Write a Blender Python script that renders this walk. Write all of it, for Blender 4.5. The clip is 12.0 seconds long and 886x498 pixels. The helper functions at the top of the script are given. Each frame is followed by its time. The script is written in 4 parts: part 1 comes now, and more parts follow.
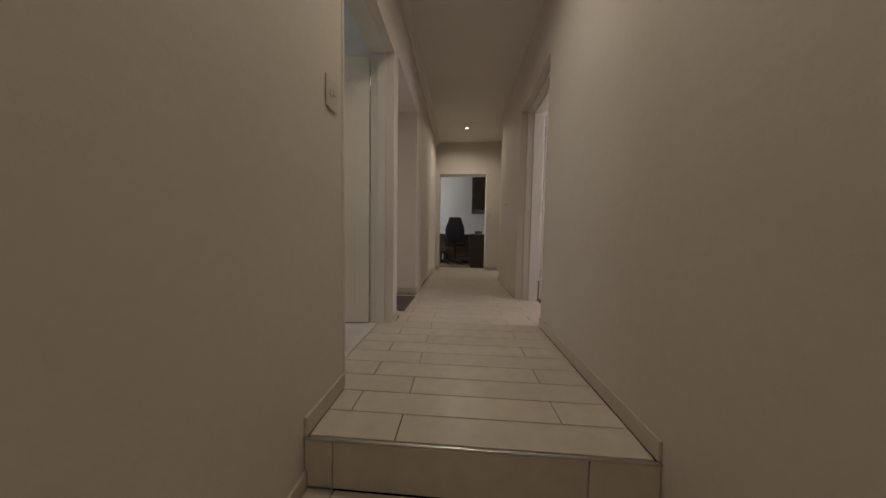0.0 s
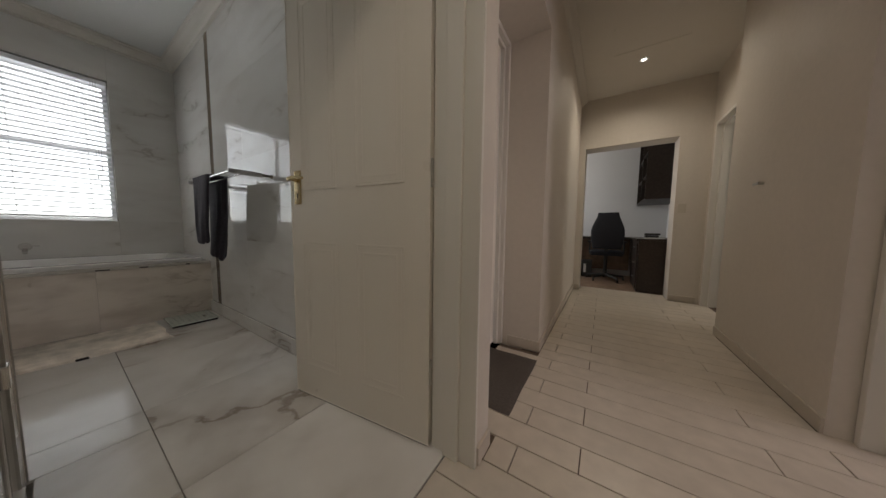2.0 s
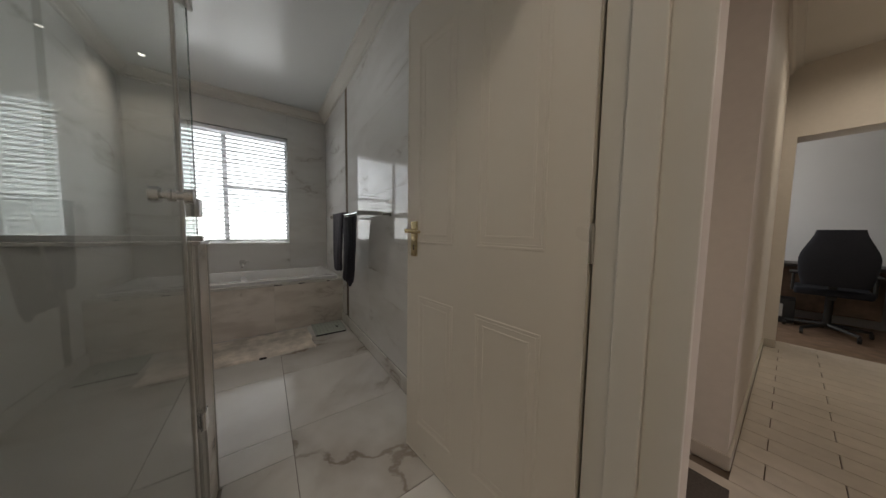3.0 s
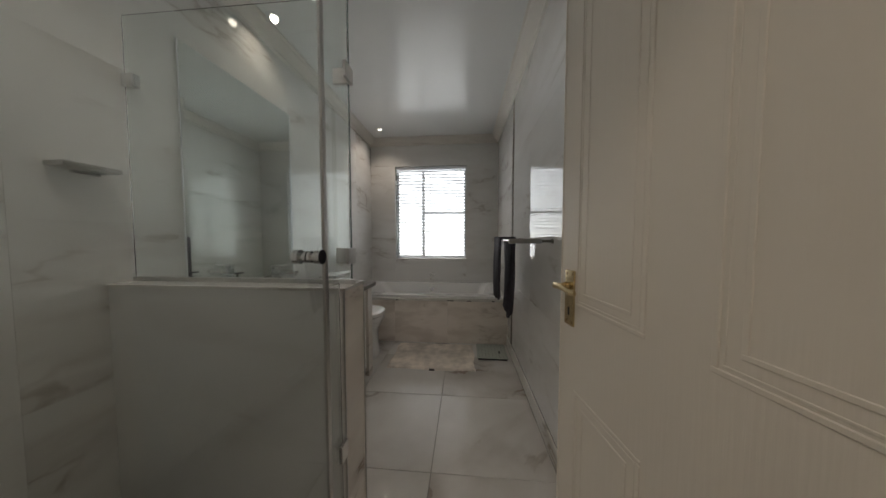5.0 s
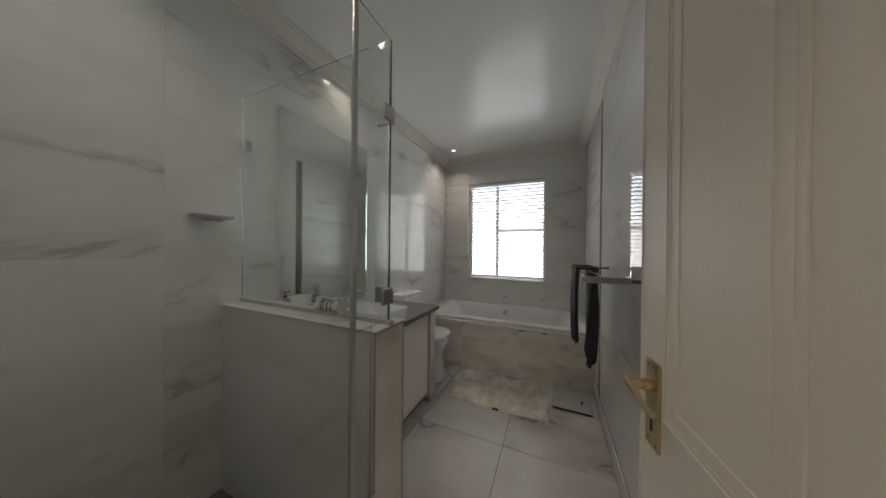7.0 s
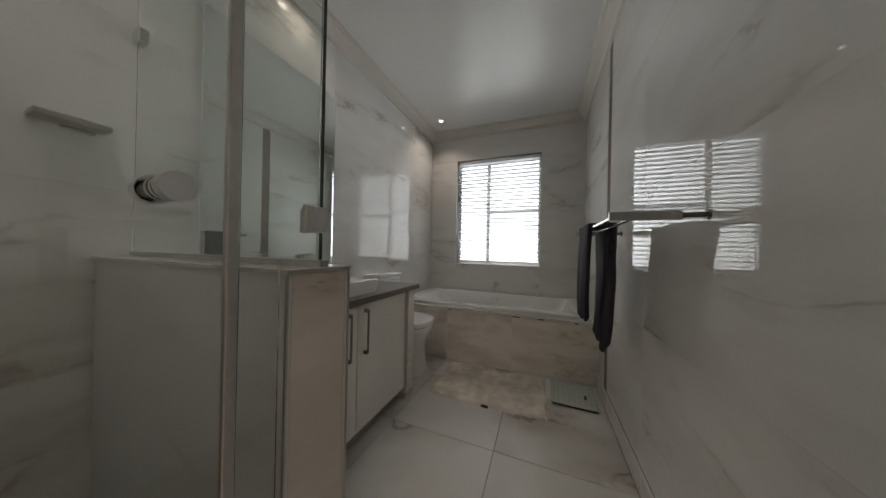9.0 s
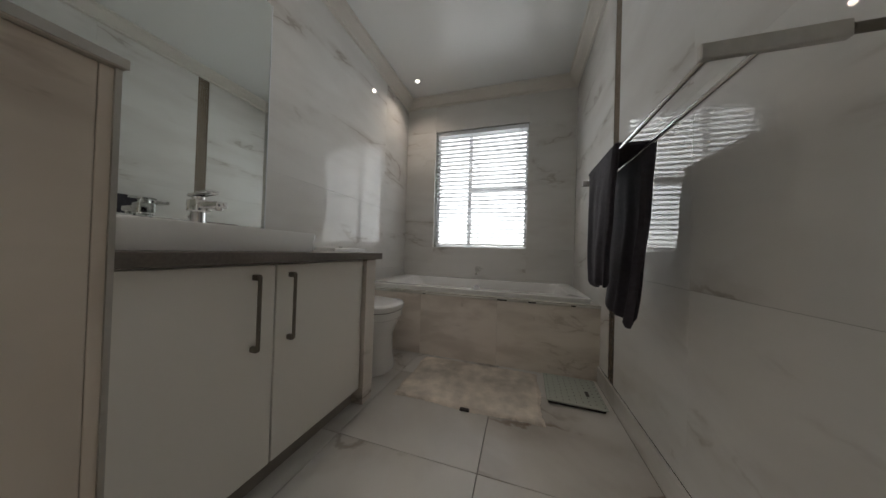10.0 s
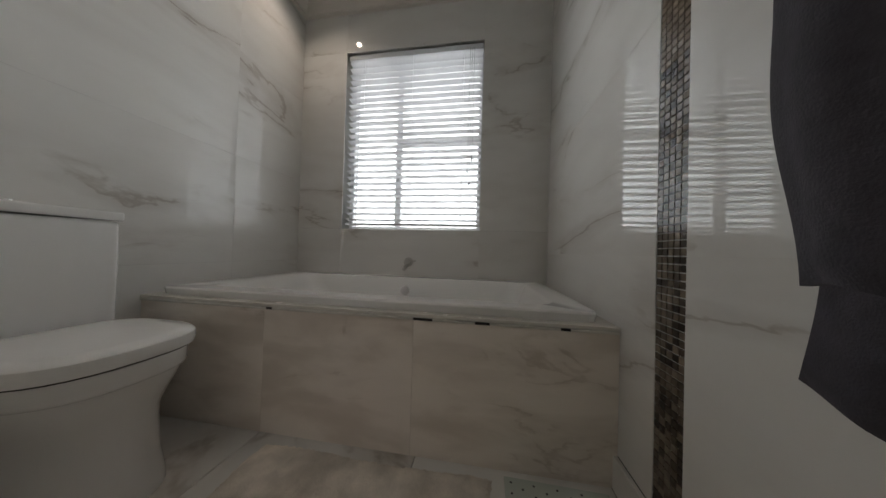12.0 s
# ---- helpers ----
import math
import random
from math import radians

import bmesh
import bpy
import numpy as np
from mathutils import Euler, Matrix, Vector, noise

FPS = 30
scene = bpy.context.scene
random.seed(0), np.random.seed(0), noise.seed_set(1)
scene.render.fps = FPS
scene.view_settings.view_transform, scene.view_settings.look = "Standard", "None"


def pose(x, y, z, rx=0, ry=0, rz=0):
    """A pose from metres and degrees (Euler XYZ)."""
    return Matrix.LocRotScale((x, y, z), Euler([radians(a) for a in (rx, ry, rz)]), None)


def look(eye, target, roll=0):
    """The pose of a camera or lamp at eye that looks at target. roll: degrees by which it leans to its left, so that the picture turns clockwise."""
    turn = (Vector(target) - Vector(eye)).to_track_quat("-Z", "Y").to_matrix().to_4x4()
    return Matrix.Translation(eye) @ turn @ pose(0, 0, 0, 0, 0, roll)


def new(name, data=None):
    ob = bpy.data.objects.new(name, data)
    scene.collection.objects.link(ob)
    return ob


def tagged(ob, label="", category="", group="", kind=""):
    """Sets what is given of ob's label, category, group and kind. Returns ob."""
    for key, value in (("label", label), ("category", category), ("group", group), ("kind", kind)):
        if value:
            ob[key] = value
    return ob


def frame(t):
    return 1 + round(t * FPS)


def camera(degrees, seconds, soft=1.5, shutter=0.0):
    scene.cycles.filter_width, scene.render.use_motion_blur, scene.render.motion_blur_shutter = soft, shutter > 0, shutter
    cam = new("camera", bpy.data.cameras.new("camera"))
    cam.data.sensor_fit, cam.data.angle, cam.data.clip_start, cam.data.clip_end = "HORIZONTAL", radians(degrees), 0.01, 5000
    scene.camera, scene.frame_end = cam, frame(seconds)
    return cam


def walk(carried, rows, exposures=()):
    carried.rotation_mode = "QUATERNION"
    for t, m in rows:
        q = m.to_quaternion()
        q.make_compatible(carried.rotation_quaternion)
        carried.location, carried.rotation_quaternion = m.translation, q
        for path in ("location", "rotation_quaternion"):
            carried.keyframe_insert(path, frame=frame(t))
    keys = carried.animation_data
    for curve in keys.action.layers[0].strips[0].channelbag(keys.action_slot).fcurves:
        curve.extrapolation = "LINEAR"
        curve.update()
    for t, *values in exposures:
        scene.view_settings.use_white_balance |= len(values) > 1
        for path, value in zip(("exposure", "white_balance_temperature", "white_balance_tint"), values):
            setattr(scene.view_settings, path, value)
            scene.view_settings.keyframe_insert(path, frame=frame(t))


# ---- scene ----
cam = camera(121.3, 12.0)
PATH = [
    (0, (0.554, 0.206, 0.703), (0.421, 2.199, 0.598), 1.0),
    (0.5, (0.597, 0.498, 0.745), (0.294, 2.471, 0.615), 1.3),
    (1, (0.571, 0.859, 0.756), (0.075, 2.792, 0.623), 1.3),
    (1.5, (0.502, 1.149, 0.779), (-0.254, 2.995, 0.637), 1.1),
    (2, (0.376, 1.377, 0.846), (-0.701, 3.055, 0.692), 0.7),
    (2.5, (0.245, 1.469, 0.941), (-1.135, 2.908, 0.789), 0.3),
    (3, (0.136, 1.462, 1.074), (-1.485, 2.625, 0.937), 0.9),
    (3.5, (0.057, 1.547, 1.089), (-1.766, 2.36, 0.96), -0.2),
    (5.5, (-0.181, 1.765, 1.242), (-2.135, 1.343, 1.174), 0.3),
    (6, (-0.232, 1.837, 1.249), (-2.13, 1.208, 1.205), 0.5),
    (6.5, (-0.287, 1.888, 1.323), (-2.128, 1.109, 1.278), 0.8),
    (6.7, (-0.287, 1.879, 1.327), (-2.117, 1.072, 1.315), 0.2),
    (8.3, (-0.46, 1.744, 1.293), (-2.294, 0.946, 1.293), 1.8),
    (8.5, (-0.506, 1.796, 1.239), (-2.333, 0.985, 1.243), 1.0),
    (9, (-0.635, 1.774, 1.079), (-2.493, 1.033, 1.082), 1.2),
    (9.5, (-0.824, 1.744, 0.994), (-2.708, 1.072, 0.994), 1.1),
    (10, (-1.032, 1.684, 0.84), (-2.942, 1.092, 0.86), 1.8),
    (10.5, (-1.291, 1.667, 0.779), (-3.216, 1.121, 0.795), 1.6),
    (11, (-1.539, 1.682, 0.744), (-3.482, 1.207, 0.764), 1.7),
    (11.5, (-1.825, 1.759, 0.714), (-3.784, 1.36, 0.741), 1.6),
    (12, (-2.068, 1.767, 0.735), (-4.043, 1.458, 0.758), 1.7),
]
walk(cam, [(t, look(eye, target, roll)) for t, eye, target, roll in PATH],
     [(0, 0.13), (2, 0.06), (3.5, 0.1), (6, 0.18), (8.5, 0.15), (9.5, 0.13), (10.5, 0.25), (11.5, 0.25), (12, 0.13)])

# world
world = bpy.data.worlds.new("world")
scene.world = world
world.use_nodes = True
wn = world.node_tree.nodes
sky = wn.new("ShaderNodeTexSky")
sky.sky_type = "NISHITA"
sky.sun_disc = False
sky.sun_elevation = radians(50)
sky.sun_rotation = radians(60)
world.node_tree.links.new(sky.outputs[0], wn["Background"].inputs[0])
wn["Background"].inputs[1].default_value = 0.06


def lamp(name, kind, where, target, power, colour, size=0.3, size_y=None, spread=None):
    data = bpy.data.lights.new(name, kind)
    data.energy, data.color = power, colour
    if kind == "AREA":
        data.shape, data.size, data.size_y = "RECTANGLE", size, size_y or size
        if spread:
            data.spread = radians(spread)
    elif kind == "SPOT":
        data.spot_size, data.spot_blend, data.shadow_soft_size = radians(spread or 120), 0.9, size
    elif kind == "SUN":
        data.angle = size
    ob = new(name, data)
    ob.matrix_world = look(where, target)
    return ob


WARM, COOL, SKYW = (1.0, 0.87, 0.71), (0.97, 0.98, 0.98), (1.0, 0.86, 0.88)
sun = lamp("sun", "SUN", (0, 0, 8), (3.0, 1.7, 0.0), 2.0, (1.0, 0.95, 0.88), radians(0.5))
lamp("window_light", "AREA", (-4.13, 1.21, 1.6), (0, 1.21, 1.6), 14.0, COOL, 1.1, 1.44)
lamp("bedroom_light", "AREA", (4.28, 2.6, 1.5), (0, 2.6, 1.5), 36.0, SKYW, 1.5, 1.3)
lamp("far_bedroom_light", "AREA", (4.28, 5.2, 1.5), (0, 5.2, 1.5), 16.0, (1.0, 0.92, 0.8), 1.0, 1.2)
lamp("office_light", "AREA", (-1.38, 6.6, 1.6), (0, 6.6, 1.6), 15.0, (1.0, 0.96, 0.92), 1.0, 1.2)
CORRIDOR_LAMPS = [(0.64, 4.82, 28.0), (0.62, 1.25, 29.0), (0.62, -1.3, 24.0)]
# the last, over the shower, is an unseen lamp added to brighten door and shower
BATH_AND_FILL_LAMPS = [(-3.50, 0.57), (-1.76, 0.45), (-0.55, 0.80)]
for lx, ly, power in CORRIDOR_LAMPS:
    lamp("corridor_spot", "SPOT", (lx, ly, 2.63), (lx, ly, 0), power, WARM, 0.10, spread=165)
# x above -1 is the added fill lamp, less warm
for lx, ly in BATH_AND_FILL_LAMPS:
    lamp("bathroom_and_fill_spot", "SPOT", (lx, ly, 2.665), (lx, ly, 0), {-3.50: 7.5, -1.76: 3.5}.get(lx, 8.0), (1.0, 0.90, 0.80) if lx > -1 else (1.0, 0.84, 0.70), 0.022, spread=130)



# ---- materials ----
def material(name, colour=(0.8, 0.8, 0.8), rough=0.5, metal=0.0, grain=0.0, grain_scale=8.0, bump=0.0, bump_scale=60.0,
             stain=0.0, stain_scale=1.5, coat=0.0, spec=0.5, transmission=0.0, ior=1.45, rand=0.0, streak=None):
    m = bpy.data.materials.new(name)
    m.use_nodes = True
    nt = m.node_tree
    b = nt.nodes["Principled BSDF"]
    b.inputs["Base Color"].default_value = (*colour, 1)
    b.inputs["Roughness"].default_value = rough
    b.inputs["Metallic"].default_value = metal
    b.inputs["Coat Weight"].default_value = coat
    b.inputs["Specular IOR Level"].default_value = spec
    b.inputs["Transmission Weight"].default_value = transmission
    b.inputs["IOR"].default_value = ior
    geo = nt.nodes.new("ShaderNodeNewGeometry")
    last = None
    if grain or stain or rand:
        rgb = nt.nodes.new("ShaderNodeRGB")
        rgb.outputs[0].default_value = (*colour, 1)
        last = rgb.outputs[0]
        for amount, size in ((grain, grain_scale), (stain, stain_scale)):
            if amount:
                n = nt.nodes.new("ShaderNodeTexNoise")
                n.inputs["Scale"].default_value = size
                n.inputs["Detail"].default_value = 6
                nt.links.new(geo.outputs["Position"], n.inputs["Vector"])
                mr = nt.nodes.new("ShaderNodeMapRange")
                mr.inputs["From Min"].default_value, mr.inputs["From Max"].default_value = 0.3, 0.7
                mr.inputs["To Min"].default_value, mr.inputs["To Max"].default_value = 1 - amount, 1 + amount
                nt.links.new(n.outputs["Fac"], mr.inputs["Value"])
                v = nt.nodes.new("ShaderNodeVectorMath")
                v.operation = "SCALE"
                nt.links.new(last, v.inputs[0])
                nt.links.new(mr.outputs[0], v.inputs["Scale"])
                last = v.outputs[0]
        if rand:
            info = nt.nodes.new("ShaderNodeObjectInfo")
            mr = nt.nodes.new("ShaderNodeMapRange")
            mr.inputs["To Min"].default_value, mr.inputs["To Max"].default_value = 1 - rand, 1 + rand
            nt.links.new(info.outputs["Random"], mr.inputs["Value"])
            v = nt.nodes.new("ShaderNodeVectorMath")
            v.operation = "SCALE"
            nt.links.new(last, v.inputs[0])
            nt.links.new(mr.outputs[0], v.inputs["Scale"])
            last = v.outputs[0]
        nt.links.new(last, b.inputs["Base Color"])
        if not transmission and metal < 0.5:
            n2 = nt.nodes.new("ShaderNodeTexNoise")
            n2.inputs["Scale"].default_value = stain_scale * 3
            nt.links.new(geo.outputs["Position"], n2.inputs["Vector"])
            mr = nt.nodes.new("ShaderNodeMapRange")
            mr.inputs["To Min"].default_value, mr.inputs["To Max"].default_value = rough * 0.8, min(1, rough * 1.25)
            nt.links.new(n2.outputs["Fac"], mr.inputs["Value"])
            nt.links.new(mr.outputs[0], b.inputs["Roughness"])
    if bump:
        n = nt.nodes.new("ShaderNodeTexNoise")
        n.inputs["Scale"].default_value = bump_scale
        n.inputs["Detail"].default_value = 4
        if streak:
            mp = nt.nodes.new("ShaderNodeMapping")
            mp.inputs["Scale"].default_value = streak
            nt.links.new(geo.outputs["Position"], mp.inputs["Vector"])
            nt.links.new(mp.outputs[0], n.inputs["Vector"])
        else:
            nt.links.new(geo.outputs["Position"], n.inputs["Vector"])
        bp = nt.nodes.new("ShaderNodeBump")
        bp.inputs["Strength"].default_value = bump
        bp.inputs["Distance"].default_value = 0.004
        nt.links.new(n.outputs["Fac"], bp.inputs["Height"])
        nt.links.new(bp.outputs[0], b.inputs["Normal"])
    return m


def marble(name, base=(0.77, 0.765, 0.745), vein=(0.25, 0.20, 0.155), rough=0.006, strength=0.66, tilt=(0.5, 0.35, 0.25), size=0.9, mask=0.65, clouds=0.22):
    """Polished porcelain: soft clouds and thin broken veins, each tile cut from another place of the stone."""
    m = bpy.data.materials.new(name)
    m.use_nodes = True
    nt = m.node_tree
    b = nt.nodes["Principled BSDF"]
    geo = nt.nodes.new("ShaderNodeNewGeometry")
    info = nt.nodes.new("ShaderNodeObjectInfo")
    off = nt.nodes.new("ShaderNodeVectorMath")
    off.operation = "SCALE"
    off.inputs[0].default_value = (7.3, 3.1, 5.7)
    nt.links.new(info.outputs["Random"], off.inputs["Scale"])
    add = nt.nodes.new("ShaderNodeVectorMath")
    nt.links.new(geo.outputs["Position"], add.inputs[0])
    nt.links.new(off.outputs[0], add.inputs[1])
    mp = nt.nodes.new("ShaderNodeMapping")
    mp.inputs["Rotation"].default_value = tilt
    mp.inputs["Scale"].default_value = (0.8 * size, 0.8 * size, 2.4 * size)
    nt.links.new(add.outputs[0], mp.inputs["Vector"])

    def noise_at(scale, detail, distortion=0.0):
        n = nt.nodes.new("ShaderNodeTexNoise")
        n.inputs["Scale"].default_value, n.inputs["Detail"].default_value = scale, detail
        n.inputs["Distortion"].default_value = distortion
        nt.links.new(mp.outputs[0], n.inputs["Vector"])
        return n.outputs["Fac"]

    def remap(value, a, c, lo, hi):
        mr = nt.nodes.new("ShaderNodeMapRange")
        mr.interpolation_type = "SMOOTHSTEP"
        for key, x in zip(("From Min", "From Max", "To Min", "To Max"), (a, c, lo, hi)):
            mr.inputs[key].default_value = x
        nt.links.new(value, mr.inputs["Value"])
        return mr.outputs[0]

    def mathn(op, x, y):
        n = nt.nodes.new("ShaderNodeMath")
        n.operation = op
        for k, v in enumerate((x, y)):
            if isinstance(v, float):
                n.inputs[k].default_value = v
            elif v is not None:
                nt.links.new(v, n.inputs[k])
        return n.outputs[0]
    ridge = mathn("ABSOLUTE", mathn("SUBTRACT", noise_at(0.95, 8, 0.5), 0.5), None)
    thin = remap(ridge, 0.0, 0.014, 0.80, 0.0)
    wide = remap(ridge, 0.0, 0.075, 0.30, 0.0)
    where = remap(mathn("ADD", noise_at(1.3, 2), mathn("MULTIPLY", noise_at(7.0, 3), 0.35)), mask, mask + 0.16, 0.0, 1.0)
    veins = mathn("MULTIPLY", mathn("MAXIMUM", thin, wide), where)
    cloud = remap(noise_at(2.2, 5, 0.4), 0.42 if clouds > 0.5 else 0.35, 0.66 if clouds > 0.5 else 0.75, 0.0, clouds)
    total = mathn("MULTIPLY", mathn("ADD", veins, cloud), strength)
    mix = nt.nodes.new("ShaderNodeMix")
    mix.data_type = "RGBA"
    mix.inputs["A"].default_value, mix.inputs["B"].default_value = (*base, 1), (*vein, 1)
    nt.links.new(total, mix.inputs["Factor"])
    nt.links.new(mix.outputs["Result"], b.inputs["Base Color"])
    nt.links.new(remap(noise_at(6.0, 4), 0.2, 0.8, rough * 0.7, rough * 1.5), b.inputs["Roughness"])
    return m


M = {
    "wall": material("cream_plaster", (0.68, 0.63, 0.565), 0.6, stain=0.03, stain_scale=1.2, grain=0.02, grain_scale=30, bump=0.12, bump_scale=90),
    "ceiling": material("ceiling_paint", (0.72, 0.69, 0.64), 0.7, stain=0.03, bump=0.05),
    "bath_ceiling": material("satin_ceiling_paint", (0.80, 0.81, 0.80), 0.2),
    "room": material("room_paint", (0.70, 0.70, 0.70), 0.7, stain=0.03),
    "plank": material("cream_plank_tile", (0.62, 0.56, 0.48), 0.3, grain=0.06, grain_scale=14, stain=0.05, stain_scale=2.5, bump=0.1, bump_scale=40, rand=0.04),
    "grout": material("brown_grout", (0.16, 0.12, 0.09), 0.9, grain=0.1),
    "pale_grout": material("pale_grout", (0.66, 0.65, 0.62), 0.8, grain=0.05),
    "skirt": material("skirting_tile", (0.56, 0.51, 0.44), 0.35, stain=0.05, grain=0.03),
    "door": material("white_door_paint", (0.84, 0.79, 0.71), 0.3, stain=0.02, bump=0.10, bump_scale=160, streak=(1, 1, 0.04)),
    "frame": material("white_frame_paint", (0.76, 0.735, 0.68), 0.38, stain=0.03, bump=0.05),
    "marble": marble("marble_wall_tile"),
    "marble_floor": marble("marble_floor_tile", base=(0.78, 0.765, 0.735), rough=0.13, strength=0.8, tilt=(0.3, 0.2, 0.7), size=0.85, mask=0.60, clouds=0.42),
    "marble_warm": marble("marble_panel_tile", base=(0.84, 0.79, 0.73), rough=0.12, strength=0.85, mask=0.60),
    "marble_end": marble("marble_end_panel", base=(0.84, 0.79, 0.73), vein=(0.22, 0.16, 0.12), rough=0.1, strength=0.9, mask=0.56, tilt=(1.3, 0.2, 0.9), size=0.9),
    "marble_bath": marble("marble_bath_panel", base=(0.88, 0.82, 0.75), vein=(0.32, 0.24, 0.17), rough=0.14, strength=0.55, mask=0.66, clouds=0.52, size=1.3),
    "floor_grout": material("taupe_floor_grout", (0.30, 0.28, 0.25), 0.85, grain=0.1),
    "ceramic": material("white_ceramic", (0.86, 0.86, 0.85), 0.08, coat=0.3, stain=0.01),
    "lacquer": material("white_cabinet_lacquer", (0.86, 0.84, 0.79), 0.3, stain=0.02),
    "stone": material("taupe_stone_top", (0.16, 0.14, 0.125), 0.3, grain=0.15, grain_scale=120, stain=0.05),
    "chrome": material("chrome", (0.8, 0.8, 0.8), 0.08, metal=1.0),
    "steel": material("brushed_steel", (0.55, 0.54, 0.52), 0.3, metal=1.0, grain=0.05, grain_scale=60),
    "dark_steel": material("dark_brushed_steel", (0.24, 0.22, 0.19), 0.38, metal=1.0, grain=0.05, grain_scale=60),
    "brass": material("satin_brass", (0.62, 0.50, 0.29), 0.27, metal=1.0, grain=0.05, grain_scale=30),
    # for small dark parts, and for strips that stand in for shade in gaps
    "dark": material("dark_part_and_shade", (0.03, 0.028, 0.025), 0.8, grain=0.1),
    "wenge": material("dark_wenge_board", (0.035, 0.026, 0.022), 0.4, grain=0.3, grain_scale=25, stain=0.1),
    "cloth": material("navy_chair_cloth", (0.022, 0.024, 0.032), 0.95, grain=0.2, grain_scale=150, bump=0.3, bump_scale=300),
    "plastic": material("black_plastic", (0.03, 0.03, 0.03), 0.45, grain=0.05),
    "towel": material("charcoal_towel", (0.052, 0.048, 0.062), 0.97, grain=0.15, grain_scale=60, stain=0.15, stain_scale=6, bump=0.3, bump_scale=500),
    "rug": material("cream_rug", (0.70, 0.64, 0.57), 0.95, grain=0.12, grain_scale=14, stain=0.28, stain_scale=3.5, bump=0.8, bump_scale=140),
    "mat": material("grey_door_mat", (0.10, 0.085, 0.075), 0.95, grain=0.2, grain_scale=120, stain=0.1, bump=0.8, bump_scale=250),
    "wood_floor": material("brown_room_floor", (0.11, 0.075, 0.055), 0.45, grain=0.2, grain_scale=18, stain=0.15),
    "slat": material("white_blind_slat", (0.82, 0.83, 0.85), 0.4, stain=0.01),
    "alu": material("white_window_frame", (0.78, 0.80, 0.83), 0.35, stain=0.03),
    "scale": material("pale_green_glass", (0.55, 0.60, 0.55), 0.1, coat=0.5, stain=0.02),
    "shower_floor": material("dark_shower_tile", (0.09, 0.08, 0.07), 0.4, grain=0.2, grain_scale=30, rand=0.15),
    "mosaic": material("mosaic_chip", (0.13, 0.105, 0.08), 0.12, grain=0.25, grain_scale=60, rand=0.8),
    "switch": material("cream_switch_plastic", (0.62, 0.57, 0.49), 0.35, stain=0.02),
    "outside": material("outside_ground", (0.25, 0.24, 0.2), 0.9, grain=0.2, grain_scale=4, stain=0.2, stain_scale=0.4),
    "ledge": material("off_white_ledge_strip", (0.74, 0.72, 0.67), 0.25, stain=0.04, stain_scale=6, grain=0.03),
    "plinth": material("grey_brown_plinth", (0.32, 0.29, 0.26), 0.3, stain=0.05, grain=0.05),
    "soap": material("pale_pink_soap_bottle", (0.62, 0.50, 0.48), 0.2, transmission=0.3, stain=0.03),
    "brown": material("brown_panel_board", (0.24, 0.165, 0.115), 0.5, grain=0.25, grain_scale=12, stain=0.15),
    "paper": material("paper", (0.7, 0.7, 0.68), 0.8, stain=0.02),
}


def glow(name, colour, strength):
    m = bpy.data.materials.new(name)
    m.use_nodes = True
    b = m.node_tree.nodes["Principled BSDF"]
    b.inputs["Base Color"].default_value = (*colour, 1)
    b.inputs["Emission Color"].default_value = (*colour, 1)
    b.inputs["Emission Strength"].default_value = strength
    return m


M["lamp"] = glow("lit_lamp_face", (1.0, 0.93, 0.82), 4.0)


def glass(name, colour, rough=0.0):
    m = bpy.data.materials.new(name)
    m.use_nodes = True
    b = m.node_tree.nodes["Principled BSDF"]
    b.inputs["Base Color"].default_value = (*colour, 1)
    b.inputs["Roughness"].default_value = rough
    b.inputs["Transmission Weight"].default_value = 1.0
    b.inputs["IOR"].default_value = 1.5
    return m


def shining_through(m, colour, share):
    """Lets some light pass through a thin white board."""
    nt = m.node_tree
    out = next(n for n in nt.nodes if n.type == "OUTPUT_MATERIAL")
    tr = nt.nodes.new("ShaderNodeBsdfTranslucent")
    tr.inputs["Color"].default_value = (*colour, 1)
    mix = nt.nodes.new("ShaderNodeMixShader")
    mix.inputs[0].default_value = share
    nt.links.new(nt.nodes["Principled BSDF"].outputs[0], mix.inputs[1])
    nt.links.new(tr.outputs[0], mix.inputs[2])
    nt.links.new(mix.outputs[0], out.inputs["Surface"])


shining_through(M["slat"], (0.9, 0.91, 0.92), 0.2)
M["glass"] = glass("shower_glass", (0.94, 0.975, 0.96))
M["glass_edge"] = material("green_glass_edge", (0.05, 0.09, 0.08), 0.15)
M["pane"] = glass("window_glass", (0.97, 0.98, 0.98))
M["mirror"] = material("mirror_silver", (0.80, 0.84, 0.82), 0.01, metal=1.0)


# ---- mesh helpers ----
def box(bm, x0, x1, y0, y1, z0, z1, bevel=0.0, segments=1, m=None):
    made = bmesh.ops.create_cube(bm, size=1.0)["verts"]
    for v in made:
        v.co = Vector((x0 + (v.co.x + 0.5) * (x1 - x0), y0 + (v.co.y + 0.5) * (y1 - y0), z0 + (v.co.z + 0.5) * (z1 - z0)))
    if bevel:
        edges = {e for v in made for e in v.link_edges}
        out = bmesh.ops.bevel(bm, geom=list(edges), offset=bevel, segments=segments, profile=0.6, affect="EDGES")
        made = list({v for f in out["faces"] for v in f.verts} | {v for v in made if v.is_valid})
    if m is not None:
        bmesh.ops.transform(bm, matrix=m, verts=made)
    return made


